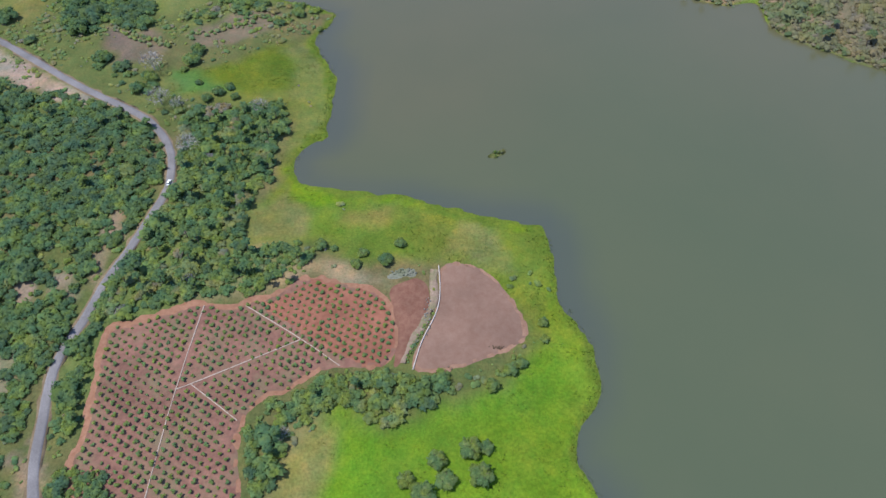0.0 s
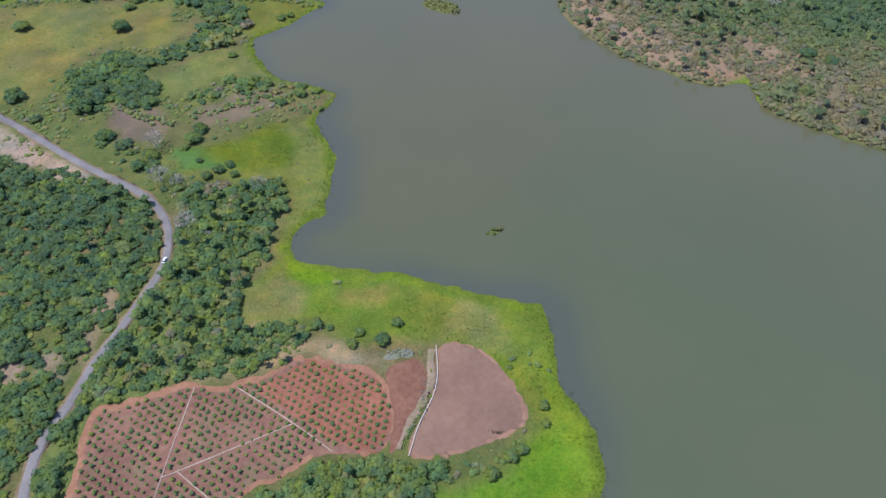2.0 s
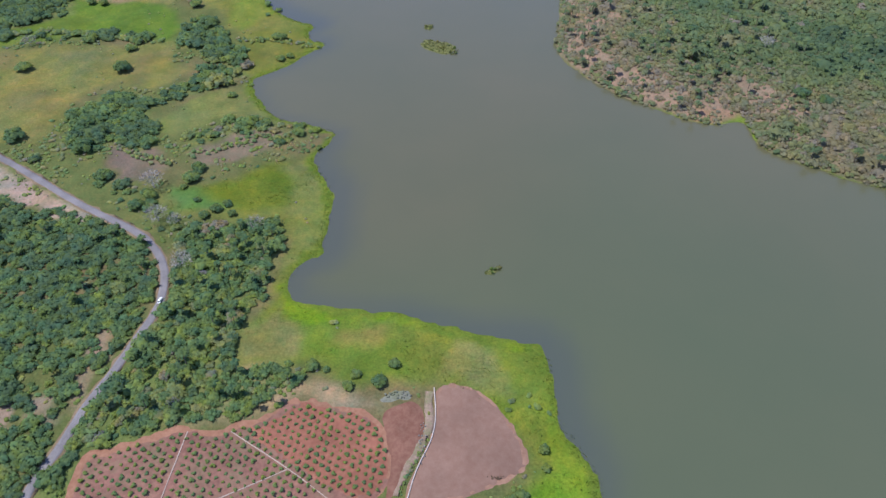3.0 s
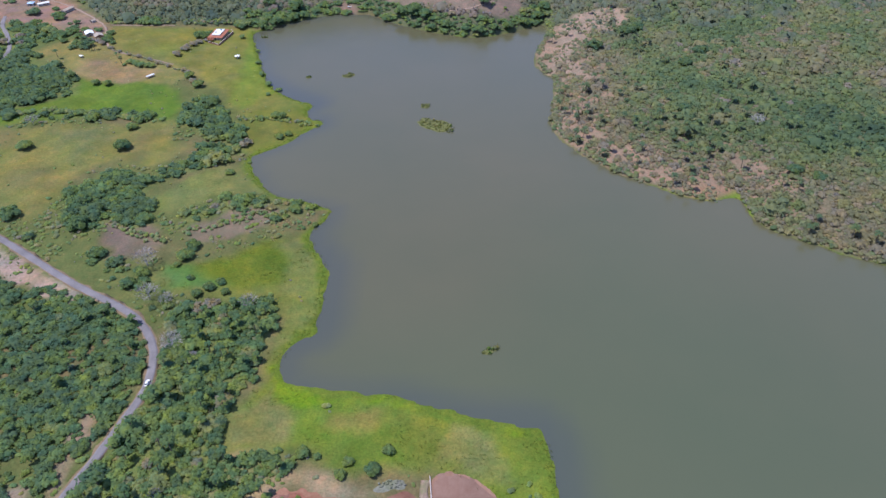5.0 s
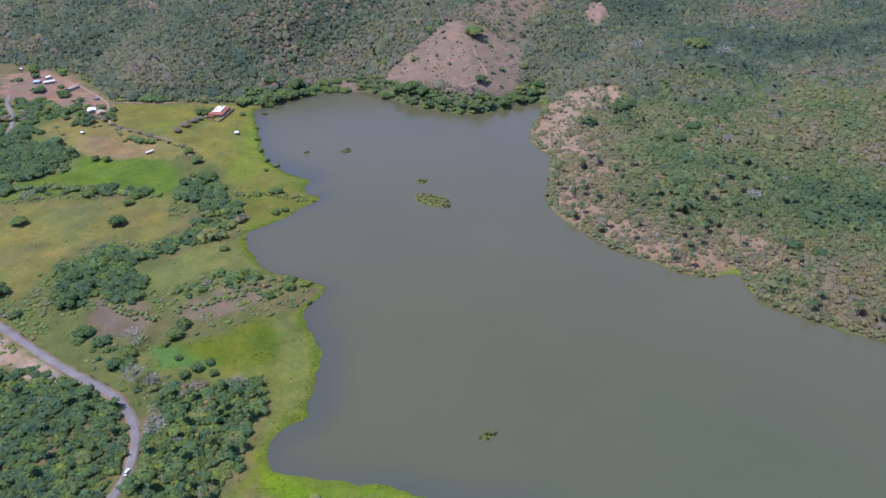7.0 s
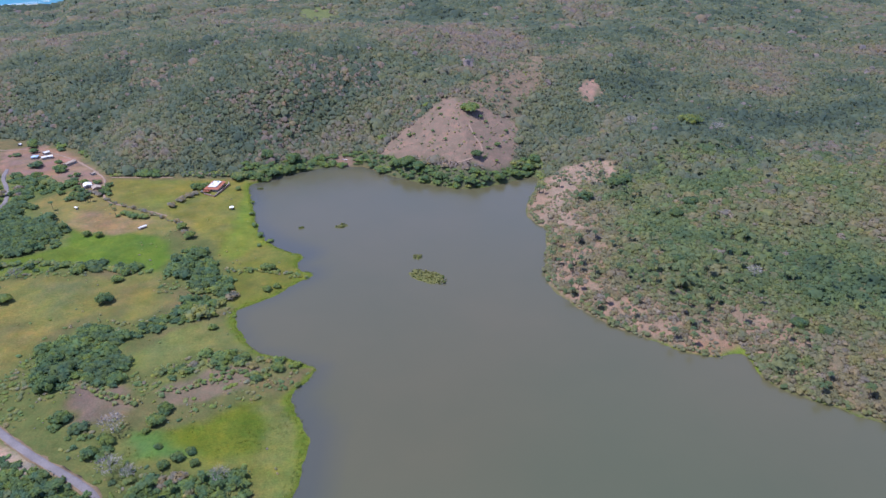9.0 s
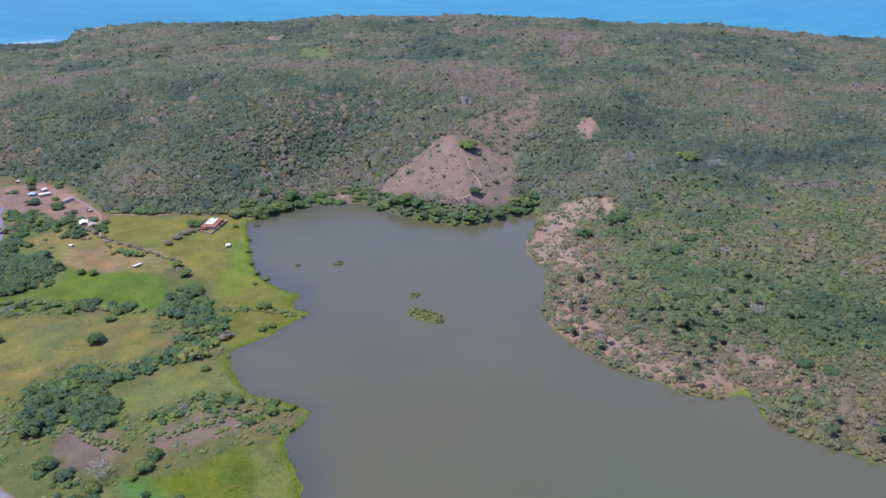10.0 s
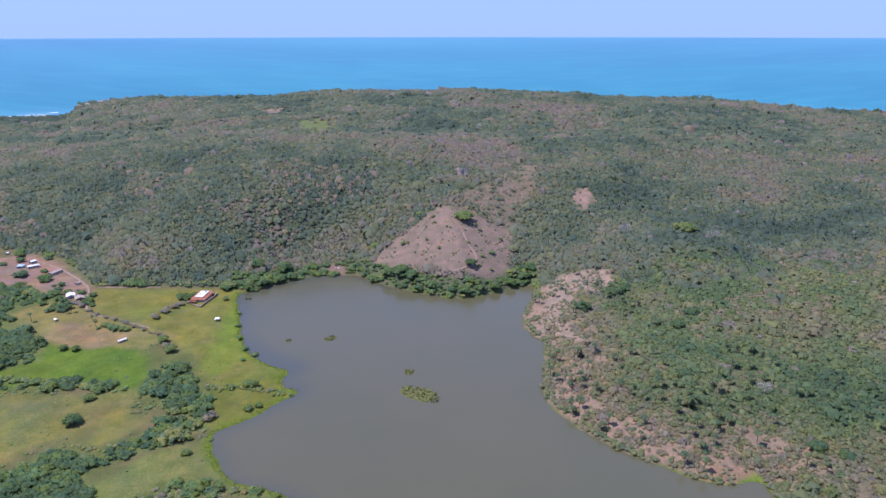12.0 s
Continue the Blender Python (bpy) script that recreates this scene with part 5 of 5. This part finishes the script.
def box(bm, x0, x1, y0, y1, z0, z1):
    v = [bm.verts.new((x, y, z)) for z in (z0, z1) for x, y in ((x0, y0), (x1, y0), (x1, y1), (x0, y1))]
    for f in ((3, 2, 1, 0), (4, 5, 6, 7), (0, 1, 5, 4), (1, 2, 6, 5), (2, 3, 7, 6), (3, 0, 4, 7)):
        bm.faces.new([v[i] for i in f])
    return bm


def hip(w, l, z, h, over, top=0.0, thick=0.18):
    """A hipped roof; top: how far the flat middle reaches, as a share."""
    bm = bmesh.new()
    a, b_ = w / 2 + over, l / 2 + over
    run = min(a, b_) * (1 - top)
    rings = [(a, b_, z - thick), (a, b_, z), (a - run, b_ - run, z + h)]
    vs = [[bm.verts.new((sx * p, sy * q, zz)) for sx, sy in ((-1, -1), (1, -1), (1, 1), (-1, 1))] for p, q, zz in rings]
    for k in range(2):
        for i in range(4):
            j = (i + 1) % 4
            bm.faces.new((vs[k][i], vs[k][j], vs[k + 1][j], vs[k + 1][i]))
    bm.faces.new(vs[0][::-1])
    bm.faces.new(vs[2])
    bmesh.ops.remove_doubles(bm, verts=bm.verts, dist=1e-4)
    return bm


def gable(w, l, z, h, over, thick=0.12):
    """A pitched roof with its ridge along y, as two leaning slabs."""
    bm = bmesh.new()
    a, b_ = w / 2 + over, l / 2 + over
    pts = [(-a, z - thick), (-a, z), (0, z + h), (a, z), (a, z - thick), (0, z + h - thick)]
    rows = [[bm.verts.new((x, y, zz)) for x, zz in pts] for y in (-b_, b_)]
    for i in range(6):
        j = (i + 1) % 6
        bm.faces.new((rows[0][j], rows[0][i], rows[1][i], rows[1][j]))
    bm.faces.new(rows[0])
    bm.faces.new(rows[1][::-1])
    return bm


def house(name, label, x, y, turn, w, l, h, wall_mat, roof_bm, roof_mat, windows=2, group=""):
    """A one-storey house: walls with thickness, roof, a door and windows with frames."""
    ob = thing(name, label, "house", put(x, y, turn, sink=0.2), group)
    bm = bmesh.new()
    t_ = 0.25
    box(bm, -w / 2, w / 2, -l / 2, -l / 2 + t_, 0, h)
    box(bm, -w / 2, w / 2, l / 2 - t_, l / 2, 0, h)
    box(bm, -w / 2, -w / 2 + t_, -l / 2 + t_, l / 2 - t_, 0, h)
    box(bm, w / 2 - t_, w / 2, -l / 2 + t_, l / 2 - t_, 0, h)
    part("wall", bm, wall_mat, ob)
    part("roof", roof_bm, roof_mat, ob)
    part("door", box(bmesh.new(), -0.55, 0.55, -l / 2 - 0.06, -l / 2 - 0.005, 0.15, 2.25), DARK_WOOD, ob)
    for k in range(windows):
        for side in (-1, 1):
            yy = (k + 0.5) / windows * l - l / 2
            xs = side * w / 2
            win = part("window", box(bmesh.new(), min(xs, xs + side * 0.06), max(xs, xs + side * 0.06), yy - 0.65, yy + 0.65, 1.0, 2.1), PLASTER, ob)
            part("pane", box(bmesh.new(), min(xs + side * 0.062, xs + side * 0.08), max(xs + side * 0.062, xs + side * 0.08), yy - 0.52, yy + 0.52, 1.12, 1.98), GLASS_PANE, win)
    for xx in (-w / 4, w / 4):
        win = part("window", box(bmesh.new(), xx - 0.65, xx + 0.65, -l / 2 - 0.06, -l / 2 - 0.005, 1.0, 2.1), PLASTER, ob)
        part("pane", box(bmesh.new(), xx - 0.52, xx + 0.52, -l / 2 - 0.08, -l / 2 - 0.062, 1.12, 1.98), GLASS_PANE, win)
    return ob


def ranch():
    """The large farmhouse by the lake: red tiled skirt roof round a white flat roof, porch, court wall."""
    ob = house("farmhouse", "farmhouse with red tiled roof skirt and white flat roof", -236, 741, radians(-5), 14, 23, 3.2, PLASTER,
               hip(14, 23, 3.2, 1.3, 1.2, 0.42), ROOF_TILE, 4)
    part("flat_roof", box(bmesh.new(), -4.2, 4.2, -8.5, 8.7, 4.42, 4.75), WHITE_ROOF, ob, "white painted flat roof")
    bm = bmesh.new()
    box(bm, -4.6, -4.2, -8.9, 9.1, 4.4, 4.95), box(bm, 4.2, 4.6, -8.9, 9.1, 4.4, 4.95)
    box(bm, -4.2, 4.2, -8.9, -8.5, 4.4, 4.95), box(bm, -4.2, 4.2, 8.7, 9.1, 4.4, 4.95)
    part("parapet", bm, WHITE_ROOF, ob)
    part("tank", box(bmesh.new(), 1.0, 2.2, 5.0, 6.2, 4.75, 5.9), BLUE_ROOF, ob, "small roof tank")
    part("hatch", box(bmesh.new(), -2.6, -0.8, -2.0, 0.2, 4.75, 5.2), KERB, ob)
    bm = bmesh.new()
    for v in ((-7.5, -13.2, 3.0), (-0.5, -13.2, 3.0), (-0.5, -17.5, 2.4), (-7.5, -17.5, 2.4)):
        bm.verts.new(v)
    bm.verts.ensure_lookup_table()
    f = bm.faces.new(list(bm.verts)[::-1])
    bmesh.ops.solidify(bm, geom=[f], thickness=0.15)
    part("porch_roof", bm, ROOF_TILE, ob, "low red tiled porch roof")
    for xx in (-7.2, -4, -0.8):
        part("porch_post", box(bmesh.new(), xx - 0.12, xx + 0.12, -17.3, -17.06, 0, 2.35), DARK_WOOD, ob)
    for y_ in (-8, -2.7, 2.6, 8):
        part("veranda_post", box(bmesh.new(), 7.7, 7.95, y_ - 0.12, y_ + 0.12, 0, 3.0), DARK_WOOD, ob)


ranch()


def wall_run(name, label, line, high, thick, mat):
    """A free-standing wall along a broken line, resting on the ground."""
    ob = thing(name, label, "wall", put(line[0][0], line[0][1], 0, sink=0))
    z0 = ob.matrix_world.translation.z
    for (ax, ay), (bx, by) in zip(line, line[1:]):
        ln, a = math.hypot(bx - ax, by - ay), math.atan2(by - ay, bx - ax)
        bm = box(bmesh.new(), 0, ln, -thick / 2, thick / 2, -0.5, high)
        part("panel", bm, mat, ob, at_=Matrix.Translation((ax - line[0][0], ay - line[0][1], ground_at(ax, ay) - z0)) @ Matrix.Rotation(a, 4, "Z"))
        part("coping", box(bmesh.new(), -0.05, ln + 0.05, -thick / 2 - 0.06, thick / 2 + 0.06, high + 0.002, high + 0.1), KERB, ob,
             at_=Matrix.Translation((ax - line[0][0], ay - line[0][1], ground_at(ax, ay) - z0)) @ Matrix.Rotation(a, 4, "Z"))


wall_run("court_wall", "low brick wall round the farmhouse court", [(-243, 721), (-229, 713), (-222.5, 750), (-226, 757)], 1.7, 0.3, BRICK_WALL)
house("cottage", "white-roofed cottage among trees at the village edge", -379, 743, radians(30), 8, 10, 2.8, PLASTER, gable(8, 10, 2.8, 1.4, 0.5), WHITE_ROOF)
house("cottage", "tan-roofed cottage beside bare trees", -366, 736, radians(35), 8, 9, 2.8, BRICK_WALL, gable(8, 9, 2.8, 1.6, 0.6), TAN_ROOF)
house("barn", "long barn with pale sheet-metal roof on bare earth", -434, 817, radians(-20), 5.5, 15, 3.0, PLASTER, gable(5.5, 15, 3.0, 1.0, 0.5), TAN_ROOF, 3)
house("barn", "low building with white curved roof in the yard", -472, 838, radians(-55), 5, 12, 3.0, PLASTER, gable(5, 12, 3.0, 1.0, 0.5), WHITE_ROOF, 3)
house("cottage", "small house with pale blue roof in the yard", -487, 838, radians(10), 7, 7, 2.8, PLASTER, hip(7, 7, 2.8, 1.5, 0.5), BLUE_ROOF)
house("cottage", "small white-roofed house behind the yard", -482, 855, radians(-30), 5, 7, 2.8, PLASTER, gable(5, 7, 2.8, 1.1, 0.4), WHITE_ROOF)
house("cottage", "small pale hut on bare earth", -390, 781, radians(-30), 3.5, 5, 2.4, PLASTER, gable(3.5, 5, 2.4, 0.8, 0.3), TAN_ROOF, 1)
house("cottage", "small white-roofed house at the edge of the wood", -533, 888, radians(0), 3, 4, 2.4, PLASTER, gable(3, 4, 2.4, 0.7, 0.3), WHITE_ROOF, 1)


def open_shed(name, label, x, y, turn, w, l, h, roof):
    """A roof on posts."""
    ob = thing(name, label, "shed", put(x, y, turn, sink=0.1))
    part("roof", gable(w, l, h, 0.5, 0.2), roof, ob)
    n = max(2, int(l / 2.5) + 1)
    for k in range(n):
        for sx in (-1, 1):
            yy = -l / 2 + 0.15 + k * (l - 0.3) / (n - 1)
            part("post", box(bmesh.new(), sx * (w / 2 - 0.1) - 0.08, sx * (w / 2 - 0.1) + 0.08, yy - 0.08, yy + 0.08, -0.3, h - 0.1), DARK_WOOD, ob)
    part("trough", box(bmesh.new(), -0.35, 0.35, -l / 2 + 0.4, l / 2 - 0.4, 0, 0.6), KERB, ob)


for hx, hy, turn in ((-1012, 2118, 0.3), (-985, 2150, -0.4), (-930, 2120, 0.8)):
    house("villa", "pale villa on the wooded headland above the sea", hx, hy, turn, 12, 16, 7.5, PLASTER, hip(12, 16, 7.5, 2.2, 0.8), TAN_ROOF, 3, "villas on the headland")


open_shed("feeding_shed", "long narrow white-roofed feeding shed in pasture", -275.7, 632.3, radians(-38), 2.4, 8.2, 2.2, WHITE_ROOF)
open_shed("shelter", "small square white-roofed shelter near the shore", -202, 681, radians(10), 4.2, 4.6, 2.4, WHITE_ROOF)
open_shed("shelter", "small white shelter beside palms", -362, 680, radians(60), 2.6, 3.6, 2.0, WHITE_ROOF)

# ---- car ----
CAR_PAINT = tinted("car_paint", (0.6, 0.6, 0.6), 0.25, 1.0, 0.08, 0.5)
RUBBER = tinted("rubber", (0.02, 0.02, 0.02), 0.85)
CHROME = tinted("wheel_metal", (0.5, 0.5, 0.52), 0.35, 3.0, 0.2, 0.5, 0.8)
RED_LAMP = tinted("red_lamp", (0.4, 0.02, 0.02), 0.25)
CLEAR_LAMP = tinted("clear_lamp", (0.7, 0.7, 0.66), 0.15)


def loft(rings):
    bm = bmesh.new()
    vs = [[bm.verts.new(p) for p in ring] for ring in rings]
    n = len(rings[0])
    for a, b_ in zip(vs, vs[1:]):
        for i in range(n):
            bm.faces.new((a[i], a[(i + 1) % n], b_[(i + 1) % n], b_[i]))
    bm.faces.new(vs[0][::-1])
    bm.faces.new(vs[-1])
    return bm


def car(x, y, turn):
    ob = thing("car", "white saloon car on the grey road", "car", put(x, y, turn, sink=-0.36))

    def hoop(y_, hw, z0, z1):
        return [(-hw, y_, z0), (hw, y_, z0), (hw, y_, z0 + (z1 - z0) * 0.7), (hw * 0.88, y_, z1), (-hw * 0.88, y_, z1), (-hw, y_, z0 + (z1 - z0) * 0.7)]
    bm = loft([hoop(-2.2, 0.72, 0.38, 0.72), hoop(-2.05, 0.84, 0.26, 0.86), hoop(-1.2, 0.89, 0.22, 0.94), hoop(0.8, 0.9, 0.22, 0.95), hoop(1.5, 0.88, 0.22, 0.88), hoop(2.05, 0.8, 0.28, 0.76), hoop(2.2, 0.68, 0.38, 0.66)])
    part("body", bm, CAR_PAINT, ob)
    bm = loft([[(-0.74, -1.65, 0.93), (0.74, -1.65, 0.93), (0.74, 1.05, 0.93), (-0.74, 1.05, 0.93)], [(-0.58, -1.05, 1.4), (0.58, -1.05, 1.4), (0.58, 0.35, 1.4), (-0.58, 0.35, 1.4)]])
    part("glasshouse", bm, GLASS_PANE, ob, "dark window glass")
    bm = loft([[(-0.6, -1.1, 1.4), (0.6, -1.1, 1.4), (0.6, 0.42, 1.4), (-0.6, 0.42, 1.4)], [(-0.52, -0.95, 1.47), (0.52, -0.95, 1.47), (0.52, 0.25, 1.47), (-0.52, 0.25, 1.47)]])
    part("roof", bm, CAR_PAINT, ob)
    for sx in (-1, 1):
        for wy in (-1.35, 1.35):
            bm = bmesh.new()
            bmesh.ops.create_cone(bm, cap_ends=True, segments=16, radius1=0.32, radius2=0.32, depth=0.22, matrix=pose(sx * 0.8, wy, 0.32, 0, 90, 0))
            tyre = part("tyre", bm, RUBBER, ob)
            bm = bmesh.new()
            bmesh.ops.create_cone(bm, cap_ends=True, segments=12, radius1=0.2, radius2=0.17, depth=0.25, matrix=pose(sx * 0.8, wy, 0.32, 0, 90, 0))
            part("rim", bm, CHROME, tyre)
        part("headlight", box(bmesh.new(), sx * 0.58 - 0.16, sx * 0.58 + 0.16, 2.1, 2.21, 0.55, 0.68), CLEAR_LAMP, ob)
        part("tail_light", box(bmesh.new(), sx * 0.6 - 0.14, sx * 0.6 + 0.14, -2.22, -2.1, 0.6, 0.76), RED_LAMP, ob)
        part("mirror", box(bmesh.new(), sx * 0.95 - 0.09, sx * 0.95 + 0.09, 0.6, 0.7, 0.95, 1.08), CAR_PAINT, ob)


car(-151.2, 249, radians(-2))

# ---- boat ----
def boat(x, y, turn):
    """A small open boat drawn up on the bank."""
    ob = thing("boat", "small white boat drawn up on bare red earth", "boat", put(x, y, turn, sink=0.05))
    rings = [[(s * hw * k, y_, 0.75 - (0.75 - z0) * (1 - k ** 3) + rise) for s, k in ((-1, 1), (-1, 0.75), (-1, 0.3), (1, 0.3), (1, 0.75), (1, 1), (1, 0.92), (1, 0.66), (1, 0.25), (-1, 0.25), (-1, 0.66), (-1, 0.92))]
             for y_, hw, z0, rise in ((-2.6, 0.7, 0.1, 0.0), (-1.2, 0.95, 0.02, 0.0), (0.6, 0.95, 0.02, 0.0), (1.9, 0.6, 0.08, 0.08), (2.8, 0.1, 0.3, 0.2))]
    part("hull", loft(rings), CAR_PAINT, ob)
    for y_ in (-1.6, 0.0, 1.2):
        part("thwart", box(bmesh.new(), -0.8 + 0.1 * (y_ > 1), 0.8 - 0.1 * (y_ > 1), y_ - 0.14, y_ + 0.14, 0.5, 0.55), DARK_WOOD, ob, "dark wooden seat board")


boat(-100, 824, radians(75))

# ---- islets and stones ----
MAT_GROUND = rough_stuff("peat", (0.05, 0.055, 0.02), (0.13, 0.13, 0.045), 0.8)


def islet(x, y, a, b_, turn, seed, tone, label):
    """A floating mat of weeds: an uneven low mound with tufts and small bushes on it."""
    r = np.random.default_rng(seed)
    ob = thing("islet", label, "islet", Matrix.Translation((x, y, 0)) @ Matrix.Rotation(turn, 4, "Z"), "weed islets in the lake")
    n, V, F = 40, [(0, 0, 0.35)], []
    for ring, (k, z) in enumerate(((0.55, 0.3), (0.9, 0.16), (1.0, -0.25))):
        for i in range(n):
            t_ = i * 2 * math.pi / n
            w = 1 + 0.28 * float(value_noise(2.2 * math.cos(t_) + seed, 2.2 * math.sin(t_), 1.0, seed)) + 0.1 * float(value_noise(6 * math.cos(t_), 6 * math.sin(t_), 1.0, seed + 1))
            V.append((a * k * w * math.cos(t_), b_ * k * w * math.sin(t_), z))
    for i in range(n):
        j = (i + 1) % n
        F.append((0, 1 + i, 1 + j))
        for q in (0, 1):
            p0, p1 = 1 + q * n, 1 + (q + 1) * n
            F += [(p0 + i, p1 + i, p1 + j), (p0 + i, p1 + j, p0 + j)]
    part("mat", mesh_from("mat", V, F, MAT_GROUND, True), MAT_GROUND, ob)
    m = int(a * b_ * 1.3) + 14
    VV, FF, TT, k = [], [], [], 0
    shapes = REEDS + LOW + REEDS
    for _ in range(m):
        q, t_ = math.sqrt(r.uniform(0, 0.95)), r.uniform(0, 6.28)
        v, f, _ = shapes[r.integers(0, len(shapes))]
        s = r.uniform(0.5, 1.15)
        VV.append(v @ rot_z(r.uniform(0, 6.28)) * (s, s, s * 0.9) + (a * q * math.cos(t_), b_ * q * math.sin(t_), 0.15))
        FF.append(f + k)
        TT.append(np.full(len(v), np.clip(tone + 0.18 * r.normal(), 0, 1)))
        k += len(v)
    me = mesh_from("growth", np.concatenate(VV), np.concatenate(FF), REED)
    tone_of(me, np.concatenate(TT))
    tagged(part("growth", me, REED, ob), kind="stuff")


islet(4, 536, 19, 9.5, radians(-35), 1, 0.75, "large low weed islet, yellow-green and brown")
islet(-6, 573, 4, 5.5, 0, 2, 0.8, "small pale weed islet beside the large one")
islet(-83, 640, 6.5, 4.5, 0.4, 3, 0.7, "small scrubby weed islet")
islet(-122, 636, 2.6, 2.6, 0, 4, 0.5, "tiny green weed islet")
islet(31.5, 271.5, 3.4, 2.2, 0.3, 5, 0.35, "small bright green weed islet with a pale end")
islet(36.5, 274.2, 2.0, 1.8, 0.9, 6, 0.95, "pale dry clump of weeds in the lake")
islet(-186, 741, 4.2, 1.4, 0, 7, 0.3, "dark sliver of weeds near the shore")


def stone(bm, p, s, r):
    m = Matrix.Translation(p) @ Euler((r.uniform(0, 6), r.uniform(0, 6), r.uniform(0, 6))).to_matrix().to_4x4() @ Matrix.Diagonal((s, s * r.uniform(0.6, 1), s * r.uniform(0.5, 0.8), 1))
    bmesh.ops.create_icosphere(bm, subdivisions=1, radius=1.0, matrix=m)
    for v in bm.verts:
        v.co += Vector((r.uniform(-1, 1), r.uniform(-1, 1), r.uniform(-1, 1))) * s * 0.12
    return bm


def stone_heap(label, x, y, a, b_, n, size, mat, seed):
    r = random.Random(seed)
    ob = thing("stone_heap", label, "stones", Matrix.Translation((x, y, ground_at(x, y))), "heaps of stones")
    for _ in range(n):
        q, t_ = math.sqrt(r.random()), r.uniform(0, 6.28)
        dx, dy = a * q * math.cos(t_), b_ * q * math.sin(t_)
        part("stone", stone(bmesh.new(), (0, 0, 0), r.uniform(*size), r), mat, ob, at_=Matrix.Translation((dx, dy, ground_at(x + dx, y + dy) - ground_at(x, y) + 0.4)))


stone_heap("heap of pale grey stones beside the red plot", -18.5, 188.3, 6.5, 2.4, 26, (0.35, 0.9), GREY_RUBBLE, 5)
stone_heap("dark stones at the foot of the bare plot", 26, 145.5, 4.2, 1.0, 12, (0.3, 0.7), DARK_WOOD, 6)
stone_heap("scattered pale stones along the ditch", -6.5, 163, 2.0, 12, 26, (0.3, 0.7), GREY_RUBBLE, 7)
stone_heap("brown stones at the corner of the plot", 4, 135, 2.0, 0.9, 6, (0.3, 0.6), BARK, 8)


settle(leafy("tree", "dark green tree beside the farmhouse", "tree", 0.24, 208), [
    (-250, 735, 4.5), (-247, 745, 4), (-216, 764, 5), (-222, 770, 4.5), (-254, 745, 3.5), (-386, 752, 4.5), (-372, 752, 4), (-388, 735, 4.5), (-356, 745, 4.2), (-352, 730, 4), (-396, 748, 4.5),
    (-408, 738, 6), (-402, 750, 5.5), (-436, 760, 6), (-450, 772, 5.5), (-406, 776, 3.5), (-500, 860, 5), (-512, 880, 5.5), (-398, 722, 4), (-344, 718, 3)], 21, (4, 5))
settle(leafy("shrub", "leafless grey-brown bush by the cottages", "shrub", 0.85, 209, 6, 30), [
    (-360, 722, 4), (-354, 715, 3.5), (-368, 724, 3.5), (-258, 716, 3.2), (-262, 708, 3.2), (-246, 726, 2.5), (-448, 730, 5), (-458, 715, 5), (-440, 715, 4.5), (-462, 700, 5)], 22, (3, 4))
